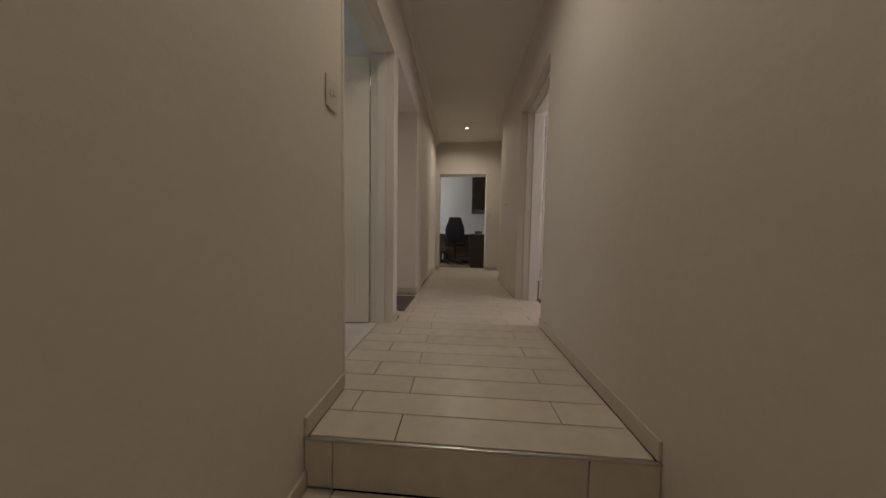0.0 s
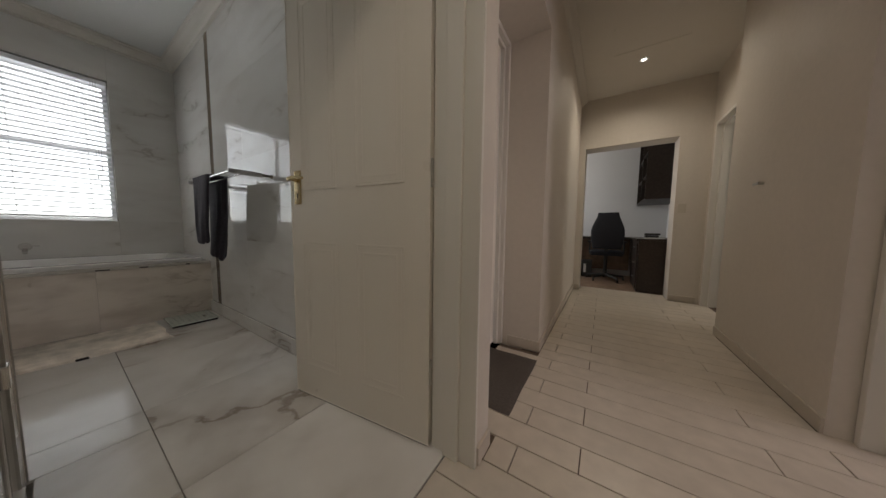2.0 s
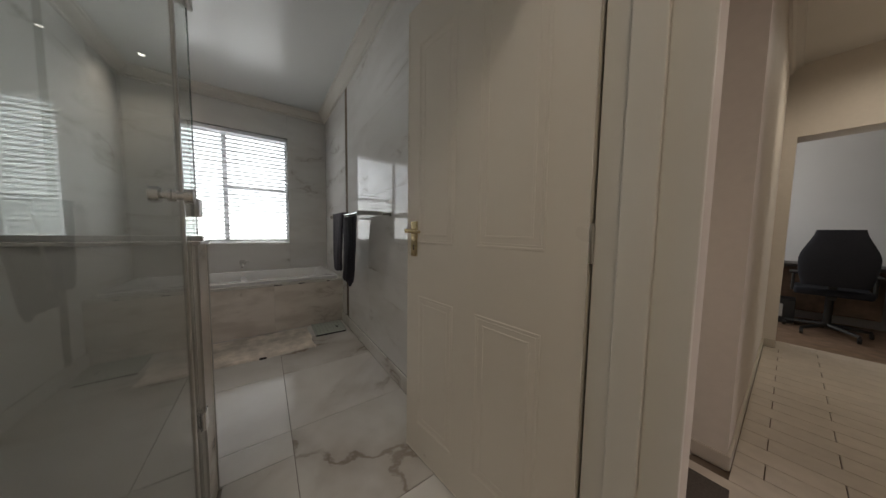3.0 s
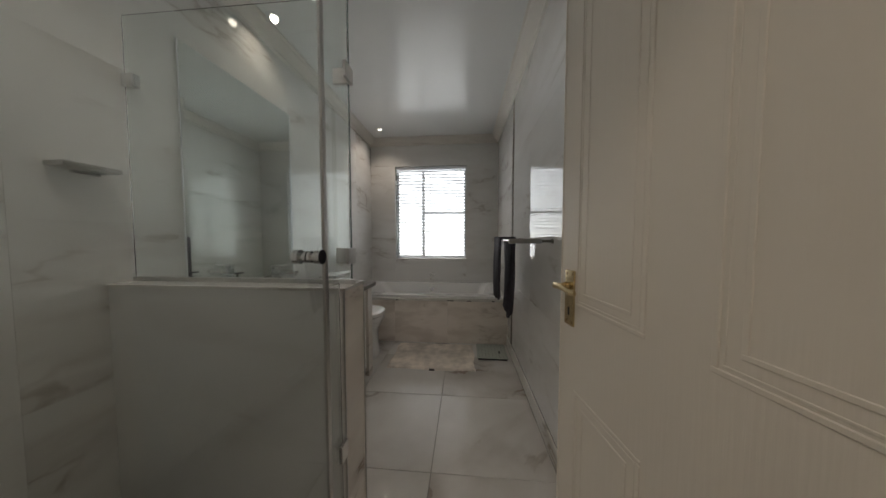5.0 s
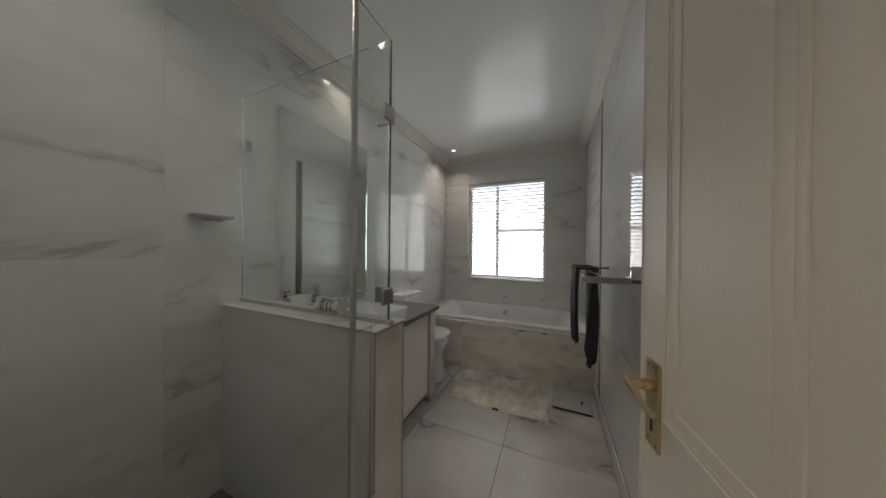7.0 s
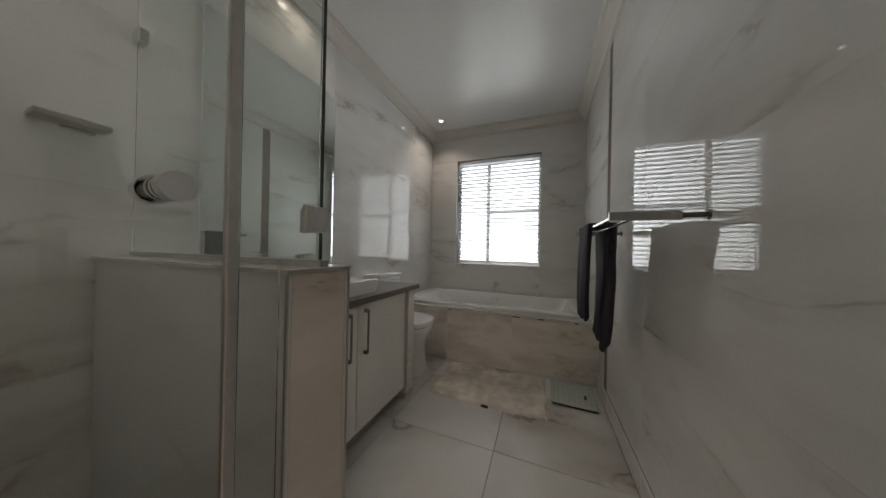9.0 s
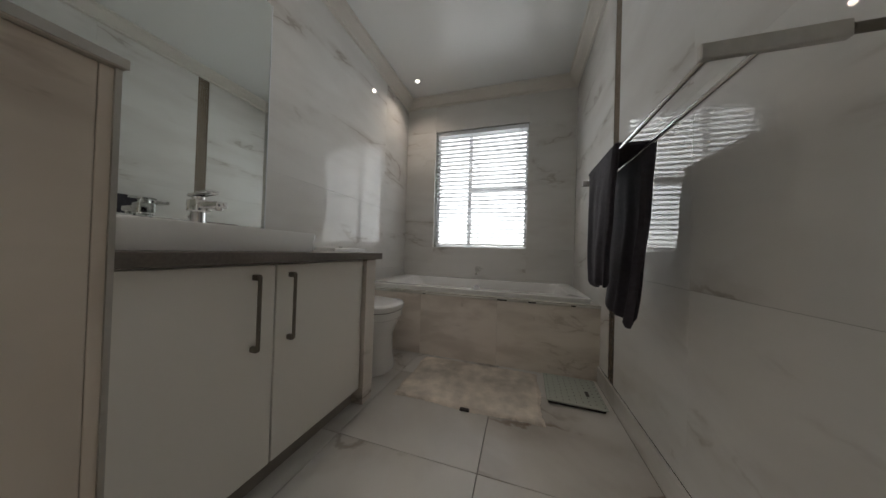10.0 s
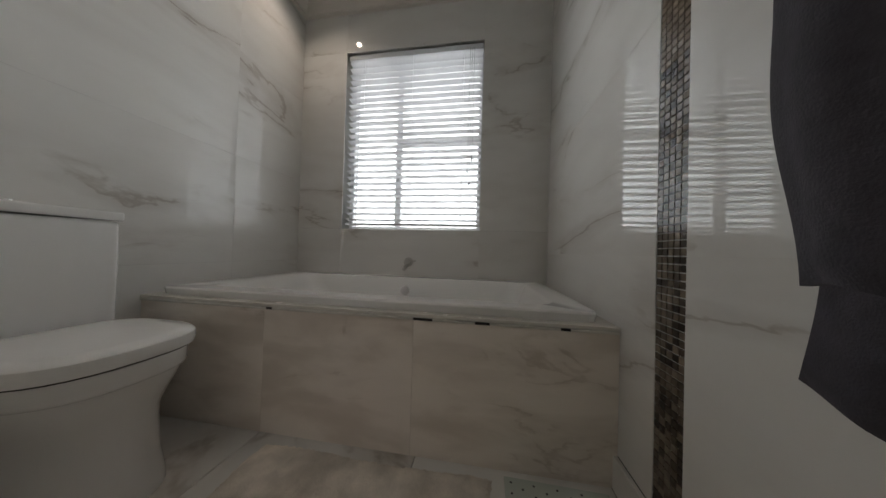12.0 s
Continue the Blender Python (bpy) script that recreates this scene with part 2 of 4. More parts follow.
def tube(bm, a, b, r, n=16, r2=None, cap=True):
    a, b = Vector(a), Vector(b)
    d = b - a
    made = bmesh.ops.create_cone(bm, cap_ends=cap, segments=n, radius1=r, radius2=r if r2 is None else r2, depth=d.length)["verts"]
    bmesh.ops.transform(bm, matrix=Matrix.Translation((a + b) / 2) @ d.to_track_quat("Z", "Y").to_matrix().to_4x4(), verts=made)
    return made


def loft(bm, rings, cap=True, closed=True):
    """Skins rings of points, one after the other."""
    rows = [[bm.verts.new(p) for p in ring] for ring in rings]
    n = len(rows[0])
    for r0, r1 in zip(rows, rows[1:]):
        for k in range(n if closed else n - 1):
            bm.faces.new((r0[k], r0[(k + 1) % n], r1[(k + 1) % n], r1[k]))
    if cap:
        bm.faces.new(list(reversed(rows[0])))
        bm.faces.new(rows[-1])
    return rows


def part(name, bm, mat, parent=None, label="", smooth=False, kind=""):
    """Links the bmesh as one mesh object, under a thing or a part."""
    bmesh.ops.recalc_face_normals(bm, faces=bm.faces)
    me = bpy.data.meshes.new(name)
    bm.to_mesh(me)
    bm.free()
    me.materials.append(M[mat] if isinstance(mat, str) else mat)
    if smooth:
        for p in me.polygons:
            p.use_smooth = True
        me.set_sharp_from_angle(angle=radians(40))
    ob = new(name, me)
    if parent is not None:
        ob.parent = parent
        ob.matrix_parent_inverse = parent.matrix_basis.inverted()
    return tagged(ob, label=label, kind=kind)


def boxes(name, mat, *dims, parent=None, label="", bevel=0.0, kind="", segments=1, m=None, smooth=False):
    bm = bmesh.new()
    for d in dims:
        box(bm, *d, bevel=bevel, segments=segments, m=m)
    return part(name, bm, mat, parent, label, smooth, kind)


def thing(name, where, label, category, group=""):
    ob = new(name)
    ob.location = where
    ob.empty_display_size = 0.1
    return tagged(ob, label, category, group)


PIECES = []


def tiles(name, parent, mat, dims, gap=0.002, chamfer=0.0015):
    """Tiles to be laid once everything else stands."""
    PIECES.append((name, parent, mat, dims, gap, chamfer))


def lay_tiles():
    cache = {}
    for name, parent, mat, dims, gap, ch in PIECES:
        for x0, x1, y0, y1, z0, z1 in dims:
            size = [x1 - x0, y1 - y0, z1 - z0]
            thin = size.index(min(size))
            for k in range(3):
                if k != thin:
                    size[k] -= gap
            key = (mat, *[round(s, 4) for s in size])
            if key not in cache:
                bm = bmesh.new()
                sx, sy, sz = [s / 2 for s in size]
                box(bm, -sx, sx, -sy, sy, -sz, sz, bevel=ch)
                me = bpy.data.meshes.new(name)
                bm.to_mesh(me)
                bm.free()
                me.materials.append(M[mat])
                cache[key] = me
            ob = new(name, cache[key])
            ob.location = ((x0 + x1) / 2, (y0 + y1) / 2, (z0 + z1) / 2)
            ob.parent = parent
            ob.matrix_parent_inverse = parent.matrix_basis.inverted()


# ---- plan ----
CEIL, BCEIL = 2.65, 2.68
LX, RX = 0.03, 1.205            # faces of the corridor's walls
BW, BE, BS, BN = -3.87, -0.13, 0.30, 2.21   # faces of the bathroom's walls
T = 0.010                      # tile thickness

# ---- setting: corridor ----
def structure(name, mat, *dims, label="", category=""):
    ob = boxes(name, mat, *dims, kind="structure")
    return tagged(ob, label=label, category=category)


lower = structure("floor_lower", "grout", (-0.3, 1.6, -3.2, 0.999, -0.40, -0.192))
upper = structure("floor_corridor", "grout", (-0.08, 1.43, 1.012, 5.76, -0.19, -T), (-0.24, -0.08, 2.262, 3.16, -0.19, -T))
riser = structure("step_riser", "grout", (-0.02, 1.24, 1.0115, 1.0125, -0.19, -0.012))

wall_left = structure("wall_corridor_left", "wall",
                      (-0.12, LX, -3.2, 1.285, -0.4, CEIL), (-0.12, LX, 1.285, 2.145, 2.095, CEIL),
                      (-0.12, LX, 2.145, 2.26, -0.02, CEIL), (-0.12, LX, 2.26, 3.17, 2.14, CEIL),
                      (-0.30, LX, 3.17, 5.5, -0.02, CEIL), (-0.30, -0.12, 2.256, 2.26, -0.02, CEIL),
                      (-0.30, -0.12, 2.26, 3.17, 2.14, CEIL))
wall_right = structure("wall_corridor_right", "wall",
                       (RX, 1.44, -3.2, 2.20, -0.4, CEIL), (RX, 1.44, 2.20, 3.09, 2.09, CEIL), (RX, 1.44, 3.09, 4.34, -0.02, CEIL),
                       (1.37, 1.52, 4.34, 4.56, -0.02, CEIL), (1.37, 1.52, 4.56, 5.42, 2.07, CEIL), (1.37, 1.52, 5.42, 5.5, -0.02, CEIL))
wall_end = structure("wall_corridor_end", "wall",
                     (-0.30, 0.11, 5.5, 5.76, -0.02, CEIL), (1.09, 1.52, 5.5, 5.76, -0.02, CEIL), (0.11, 1.09, 5.5, 5.76, 2.0, CEIL))
structure("wall_behind", "wall", (-0.12, 1.44, -3.35, -3.2, -0.4, CEIL))
structure("ceiling_corridor", "ceiling", (-0.30, 1.52, -3.35, 5.76, CEIL, CEIL + 0.12))
structure("floor_bedroom", "wood_floor", (1.43, 4.45, 0.4, 4.34, -0.1, -0.004), (1.53, 4.45, 4.34, 6.6, -0.1, -0.004),
          (1.43, 1.53, 4.56, 5.42, -0.1, -0.006))
structure("floor_corridor_far", "grout", (1.22, 1.43, 4.34, 5.5, -0.19, -T - 0.001))


def sweep(name, profile, path, mat, label=""):
    """A moulding: profile points (out from the wall, down from the ceiling) along a path of (x, y, inward normal x, y) corners."""
    bm = bmesh.new()
    rings = [[(x + nx * o, y + ny * o, z - d) for o, d in profile] for x, y, z, nx, ny in path]
    loft(bm, rings, cap=True)
    return part(name, bm, mat, None, label, kind="structure")


COVE = [(0.0, 0.0), (0.10, 0.0), (0.10, 0.012), (0.085, 0.016), (0.08, 0.03), (0.06, 0.05), (0.035, 0.065), (0.022, 0.075), (0.022, 0.09), (0.0, 0.095)]
sweep("cornice_bath", COVE, [(BW, BS, BCEIL, 1, 1), (BW, BN, BCEIL, 1, -1), (BE, BN, BCEIL, -1, -1), (BE, BS, BCEIL, -1, 1), (BW, BS, BCEIL, 1, 1)], "ceiling")
SMALL = [(0.0, 0.0), (0.07, 0.0), (0.065, 0.015), (0.03, 0.04), (0.015, 0.065), (0.0, 0.07)]
sweep("cornice_left", SMALL, [(LX, -3.2, CEIL, 1, 0), (LX, 5.5, CEIL, 1, 0)], "ceiling")

# skirting of cut tiles
def skirting(name, runs, h=0.07, mat="skirt", t=0.012):
    dims = []
    for axis, at, side, a, b, z in runs:
        n = max(1, round((b - a) / 0.6))
        for k in range(n):
            c, d = a + (b - a) * k / n, a + (b - a) * (k + 1) / n
            lo, hi = (at, at + side * t) if side > 0 else (at + side * t, at)
            dims.append((lo, hi, c, d, z, z + h) if axis == "x" else (c, d, lo, hi, z, z + h))
    return dims


tiles("skirting_tile", wall_left, "skirt", skirting("l", [("x", LX, 1, -3.0, 1.0, -0.19), ("x", LX, 1, 1.0, 1.285, 0), ("x", LX, 1, 2.147, 2.26, 0), ("x", LX, 1, 3.17, 5.49, 0),
      ("y", 3.17, -1, -0.19, LX + 0.012, 0)]))
tiles("skirting_tile", wall_right, "skirt", skirting("r", [("x", RX, -1, -3.0, 1.0, -0.19), ("x", RX, -1, 1.0, 2.20, 0), ("x", RX, -1, 3.09, 4.33, 0)]))
tiles("skirting_tile", wall_end, "skirt", skirting("e", [("y", 5.5, -1, LX + 0.012, 0.11, 0), ("y", 5.5, -1, 1.09, 1.34, 0)]))

# plank tiles of the corridor's floor
ROW = 0.1307
dims = []
y = 1.0095
k = 0
while y < 5.76:
    y1 = min(y + ROW, 5.76)
    first = 0.345 if k % 2 == 0 else 0.135
    mid = (y + y1) / 2
    left = LX + 0.012 if mid < 1.285 or mid > 2.145 else -0.082
    if 2.262 < mid < 3.16:
        left = -0.235
    right = RX - 0.012
    if 2.20 < mid < 3.09:
        right = 1.43
    if mid > 4.34:
        right = 1.37
    if mid > 4.56 and mid < 5.42:
        right = 1.43
    if mid > 5.5:
        left, right = 0.11, 1.09
    cuts = [left] + [c for c in (first - 0.41, first, first + 0.82) if left + 0.03 < c < right - 0.03] + [right]
    if k % 3 == 1 and left < 0:
        cuts = sorted(set(cuts))
    for a, b in zip(cuts, cuts[1:]):
        dims.append((a, b, y, y1, -T, 0.0))
    y, k = y1, k + 1
tiles("plank_tile", upper, "plank", dims, gap=0.004)
dims = []
for r in range(16):
    y1 = 0.999 - ROW * r
    cuts = [LX + 0.012] + [c for c in ((0.345, 1.165) if r % 2 else (0.135, 0.955)) if c < RX - 0.04] + [RX - 0.012]
    dims += [(a, b, y1 - ROW, y1, -0.192, -0.182) for a, b in zip(cuts, cuts[1:])]
tiles("plank_tile", lower, "plank", dims, gap=0.004)
tiles("plank_tile", riser, "plank", [(LX, 0.13, 1.0, 1.0115, -0.182, -0.012), (0.13, 0.985, 1.0, 1.0115, -0.182, -0.012), (0.985, RX, 1.0, 1.0115, -0.182, -0.012)], gap=0.003)
bm = bmesh.new()
tube(bm, (LX, 1.002, -0.006), (RX, 1.002, -0.006), 0.0065, 10)
part("step_nosing_trim", bm, "steel", kind="structure", smooth=True)

# ---- bathroom shell ----
wall_south = structure("wall_bath_south", "pale_grout", (BW - 0.2, BE + 0.01, BS - 0.15, BS - T, -0.1, BCEIL))
wall_north = structure("wall_bath_north", "pale_grout", (BW - 0.2, -0.32, BN + T, BN + 0.15, -0.1, BCEIL), (-0.32, BE + 0.005, BN + T, 2.2555, -0.1, BCEIL))
wall_west = structure("wall_bath_west", "pale_grout",
                      (BW - 0.22, BW - T, BS - 0.15, 0.675, -0.1, BCEIL), (BW - 0.22, BW - T, 1.745, BN + 0.15, -0.1, BCEIL),
                      (BW - 0.22, BW - T, 0.675, 1.745, -0.1, 0.893), (BW - 0.22, BW - T, 0.675, 1.745, 2.28, BCEIL))
wall_east = structure("wall_bath_east", "pale_grout", (BE - 0.0, -0.121, BS, 1.28, 0, BCEIL), (BE, -0.121, 1.28, 2.15, 2.095, BCEIL), (BE, -0.121, 2.15, BN, 0, BCEIL))
floor_bath = structure("floor_bathroom", "floor_grout", (BW, -0.083, BS, BN, -0.12, -T))
structure("ceiling_bathroom", "bath_ceiling", (BW - 0.22, BE + 0.01, BS - 0.15, BN + 0.15, BCEIL, BCEIL + 0.12))

XJ = [BW, -2.785, -2.69, -2.04, -0.77, BE]
ZJ = [0.105, 0.74, 1.375, 2.01, BCEIL]
dims = []
for a, b in zip(XJ, XJ[1:]):
    if abs(a + 2.785) < 0.01:
        continue
    dims += [(a, b, BN, BN + T, z0, z1) for z0, z1 in zip(ZJ, ZJ[1:])]
tiles("wall_tile", wall_north, "marble", dims, gap=0.0006, chamfer=0.0)
tiles("skirting_tile", wall_north, "marble_floor", [(a, b, BN - 0.014, BN + T, 0, 0.105) for a, b in ((-2.945, -2.625), (-2.625, -1.99), (-1.99, -1.355), (-1.355, -0.72), (-0.72, BE))], gap=0.0015, chamfer=0.0008)
# the shadow line on top of the skirting, laid on as a dark strip
boxes("skirting_gap", "dark", (BW + 0.93, BE - 0.01, BN - 0.002, BN, 0.1045, 0.1060), parent=wall_north, label="thin dark strip standing in for the shaded gap above the skirting")
XS = [BW, -3.34, -2.065, -0.79, BE]
ZS = [0.0, 0.64, 1.275, 1.91, BCEIL]
tiles("wall_tile", wall_south, "marble", [(a, b, BS - T, BS, z0, z1) for a, b in zip(XS, XS[1:]) for z0, z1 in zip(ZS, ZS[1:])], gap=0.0006, chamfer=0.0)
dims = [(BW - T, BW, BS, 0.675, z0, z1) for z0, z1 in ((0, 0.893), (0.893, 2.28), (2.28, BCEIL))]
dims += [(BW - T, BW, 1.745, BN, z0, z1) for z0, z1 in ((0, 0.893), (0.893, 2.28), (2.28, BCEIL))]
dims += [(BW - T, BW, 0.675, 1.745, 0, 0.893), (BW - T, BW, 0.675, 1.745, 2.28, BCEIL)]
dims += [(BW - 0.13, BW - T, 0.665, 0.675, 0.893, 2.28), (BW - 0.13, BW - T, 1.745, 1.755, 0.893, 2.28), (BW - 0.13, BW, 0.675, 1.745, 0.885, 0.893), (BW - 0.13, BW, 0.675, 1.745, 2.28, 2.288)]
tiles("wall_tile", wall_west, "marble", dims, gap=0.0006, chamfer=0.0)
tiles("wall_tile", wall_east, "marble", [(BE - T, BE, BS, 1.28, z0, z1) for z0, z1 in zip(ZS, ZS[1:])], gap=0.0006, chamfer=0.0)
FX = [-3.26, -2.625, -1.99, -1.355, -0.72, -0.085]
FY = [BS, 0.915, 1.55, 2.196]
dims = []
for fa, b in zip(FX, FX[1:]):
    for c, d in zip(FY, FY[1:]):
        a = fa
        if d < 1 and b > -1.4:
            if a < -1.2:
                dims.append((a, -1.178, c, d, -T, 0))
            continue
        if c < 1 < d and b > -0.75:
            if a < -1.0:
                dims.append((a, -1.178, c, d, -T, 0))
                a = -1.178
            c = 1.290
        if b > -0.2 and d > 2.1:
            dims.append((a, b, c, 2.145, -T, 0))
            continue
        dims.append((a, b, c, d, -T, 0))
tiles("floor_tile", floor_bath, "marble_floor", dims, gap=0.003, chamfer=0.001)

# dark tiled floor of the shower
shower_floor = structure("floor_shower", "grout", (-1.0, BE - 0.011, BS, 1.24, -0.0095, 0.080))
dims = []
for i in range(9):
    for j in range(10):
        dims.append((-0.999 + 0.0953 * i, -0.999 + 0.0953 * (i + 1), BS + 0.094 * j, BS + 0.094 * (j + 1), 0.080, 0.085))
tiles("shower_tile", shower_floor, "shower_floor", dims, gap=0.004)

structure("shower_curb", "marble", (-1.0, BE - 0.011, 1.24, 1.288, -0.0095, 0.086))

# mosaic strip: chips in five columns
dims = []
w = 0.095 / 5
for r in range(136):
    for c in range(5):
        x0 = -2.785 + c * w
        z0 = 0.105 + r * 0.0187
        if z0 > 2.6:
            continue
        dims.append((x0, x0 + w, BN + 0.001, BN + 0.009, z0, z0 + 0.0187))
boxes("mosaic_grout", "pale_grout", (-2.7845, -2.6905, BN + 0.005, BN + T - 0.0005, 0.108, 2.6), parent=wall_north)
low = [d for d in dims if d[4] < 1.2]
tiles("mosaic_chip", wall_north, "mosaic", low[:300], gap=0.003, chamfer=0.0)
bm = bmesh.new()
for d in low[300:] + [d for d in dims if d[4] >= 1.2]:
    box(bm, d[0] + 0.0015, d[1] - 0.0015, d[2], d[3], d[4] + 0.0015, d[5] - 0.0015)
part("mosaic_chips", bm, "mosaic", wall_north, kind="stuff")

# ---- rooms beyond the doors ----
structure("wall_bedroom_east", "room", (4.3, 4.45, 0.4, 1.8, 0, 2.7), (4.3, 4.45, 3.4, 4.7, 0, 2.7), (4.3, 4.45, 5.7, 6.6, 0, 2.7),
          (4.3, 4.45, 1.8, 3.4, 0, 0.8), (4.3, 4.45, 1.8, 3.4, 2.2, 2.7), (4.3, 4.45, 4.7, 5.7, 0, 0.8), (4.3, 4.45, 4.7, 5.7, 2.2, 2.7))
structure("wall_bedroom_south", "room", (1.44, 4.45, 0.3, 0.4, 0, 2.7))
structure("wall_bedroom_middle", "room", (1.522, 4.3, 4.34, 4.44, 0, 2.7))
structure("wall_bedroom_north", "room", (1.522, 4.45, 6.6, 6.7, 0, 2.7))
structure("ceiling_bedroom", "ceiling", (1.44, 4.45, 0.3, 6.7, 2.7, 2.8))
structure("wall_office", "room", (-1.5, -1.4, 5.76, 7.4, 0, 0.9), (-1.5, -1.4, 5.76, 7.4, 2.2, 2.7), (-1.5, -1.4, 5.76, 6.0, 0.9, 2.2), (-1.5, -1.4, 7.2, 7.4, 0.9, 2.2),
          (-1.4, 1.52, 7.3, 7.4, 0, 2.7), (1.32, 1.52, 5.76, 7.3, 0, 2.7), (-1.5, -0.3, 5.6, 5.76, 0, 2.7))
structure("floor_office", "brown", (-1.5, 1.52, 5.762, 7.4, -0.1, -0.002))
structure("ceiling_office", "ceiling", (-1.5, 1.52, 5.76, 7.4, 2.7, 2.8))
structure("ground", "outside", (-400, -4.1, -400, 400, -0.6, -0.3), (4.5, 400, -400, 400, -0.6, -0.3), (-4.1, 4.5, 7.5, 400, -0.6, -0.3), (-4.1, 4.5, -400, -3.4, -0.6, -0.3))


# ---- doors and frames ----
def door_frame(name, x_face, side, depth, y0, y1, top, w=0.055, label="white painted stepped metal door frame"):
    """A pressed frame round an opening in a wall that runs along y: x_face is the wall's face on the corridor, side the way into the wall."""
    ob = thing(name, (x_face, (y0 + y1) / 2, 0), "", "")
    ob["kind"] = "structure"
    tagged(ob, label, "door frame")
    cuts = [x_face - side * 0.006] + [x_face + side * depth * f for f in (0.335, 0.69, 1.0)]
    for (xa, xb), out in zip(zip(cuts, cuts[1:]), (0.55, 1.0, 0.55)):
        xs, d = sorted((xa, xb)), w * out
        name_part = "stop" if out == 1.0 else "jamb"
        boxes(name_part, "frame", (*xs, y0, y0 + d, 0, top), parent=ob, bevel=0.003, segments=2)
        boxes(name_part, "frame", (*xs, y1 - d, y1, 0, top), parent=ob, bevel=0.003, segments=2)
        boxes("head", "frame", (*xs, y0 + d, y1 - d, top - d, top), parent=ob, bevel=0.003, segments=2)
    return ob


def leaf(name, hinge, width, height, angle, label, panels=True, thick=0.04, z0=0.006, hinges=(0.25, 1.0, 1.8), shift=0.0):
    """A door leaf from its hinge along local +x, turned by angle; its near face looks to local -y."""
    ob = thing(name, hinge, label, "door")
    m = pose(*hinge, 0, 0, angle)
    bm = bmesh.new()
    box(bm, 0, width, 0, thick, z0, height, bevel=0.003, m=m)
    part("leaf", bm, "door", ob)
    if panels:
        for face, out in ((min(0.0, thick), -1), (max(0.0, thick), 1)):
            for px0, px1 in ((0.127, 0.375), (0.487, 0.715)):
                for pz0, pz1 in ((0.16, 0.780), (1.022, 1.88)):
                    bm = bmesh.new()
                    for inset, wd, hgt in ((0.0, 0.009, 0.0022), (0.013, 0.004, 0.001), (0.034, 0.008, 0.0016)):
                        a0, a1, c0, c1 = px0 + shift + inset, px1 + shift - inset, pz0 + inset, pz1 - inset
                        for d in ((a0, a1, c0, c0 + wd), (a0, a1, c1 - wd, c1), (a0, a0 + wd, c0 + wd, c1 - wd), (a1 - wd, a1, c0 + wd, c1 - wd)):
                            ys = sorted((face - out * 0.001, face + out * hgt))
                            box(bm, d[0], d[1], ys[0], ys[1], d[2], d[3], bevel=hgt * 0.6, m=m)
                    part("panel_moulding", bm, "door", ob)
    for hz in hinges:
        bm = bmesh.new()
        tube(bm, m @ Vector((-0.004, -0.006, hz)), m @ Vector((-0.004, -0.006, hz + 0.1)), 0.006, 10)
        part("hinge", bm, "steel", ob, "grey steel hinge", smooth=True)
    return ob, m


def lever_handle(parent, m, x, z, mat="brass", out=-1):
    bm = bmesh.new()
    ys = sorted((0.0, out * 0.006))
    box(bm, x - 0.0225, x + 0.0225, ys[0], ys[1], z - 0.085, z + 0.075, bevel=0.002, segments=2, m=m)
    for dz in (-0.075, 0.065):
        for dx in (-0.014, 0.014):
            tube(bm, m @ Vector((x + dx, out * 0.006, z + dz)), m @ Vector((x + dx, out * 0.0075, z + dz)), 0.003, 8)
    plate = part("handle_plate", bm, mat, parent, "rectangular satin brass lever plate", smooth=True)
    bm = bmesh.new()
    tube(bm, m @ Vector((x, out * 0.006, z + 0.03)), m @ Vector((x, out * 0.02, z + 0.03)), 0.011, 16)
    tube(bm, m @ Vector((x, out * 0.02, z + 0.03)), m @ Vector((x, out * 0.046, z + 0.03)), 0.008, 14)
    part("handle_neck", bm, mat, parent, smooth=True)
    bm = bmesh.new()
    rings = []
    for k in range(9):
        u = k / 8
        c = Vector((x + 0.012 - 0.108 * u, out * (0.045 + 0.003 * math.sin(u * 3)), z + 0.03 + 0.003 * math.sin(u * 5.2)))
        a, b2 = 0.0095 - 0.003 * u, 0.0045
        rings.append([m @ (c + Vector((0, b2 * math.cos(q), a * math.sin(q)))) for q in [i * math.tau / 10 for i in range(10)]])
    loft(bm, rings)
    part("lever", bm, mat, parent, "satin brass lever", smooth=True)
    bm = bmesh.new()
    box(bm, x - 0.003, x + 0.003, *sorted((out * 0.0055, out * 0.0068)), z - 0.055, z - 0.033, m=m)
    part("keyhole", bm, "dark", parent)


door_frame("door_frame_bath", LX, -1, 0.180, 1.285, 2.145, 2.095, w=0.028)
bath_door, bm_m = leaf("bathroom_door", (-0.156, 2.117, 0), 0.779, 2.045, 187.1,
                       "white painted panelled door, wide open, with a brass lever", thick=-0.04, shift=-0.015)
lever_handle(bath_door, bm_m, 0.727, 1.045, out=1)

# added dark strip in place of the shadow under the leaf; no real seal
boxes("bottom_seal", "dark", (0.004, 0.775, -0.036, 0.001, 0.001, 0.0055), parent=bath_door, m=bm_m, label="dark strip standing in for the shadow in the gap under the door")

door_frame("door_frame_bedroom", 1.28, 1, 0.16, 2.20, 3.085, 2.09, label="white painted stepped frame of the bedroom door")
bed_door, m2 = leaf("bedroom_door", (1.462, 3.045, 0), 0.81, 2.045, -3, "plain white painted door, wide open to the bedroom", panels=False)
tagged(bed_door, "plain white painted door, wide open to the bedroom")
door_frame("door_frame_far", 1.37, 1, 0.15, 4.56, 5.42, 2.07, label="cream painted frame of the last door of the corridor")
far_door, m3 = leaf("far_bedroom_door", (1.535, 5.375, 0), 0.78, 2.02, -2, "plain white painted door standing open over a dark floor", panels=False)
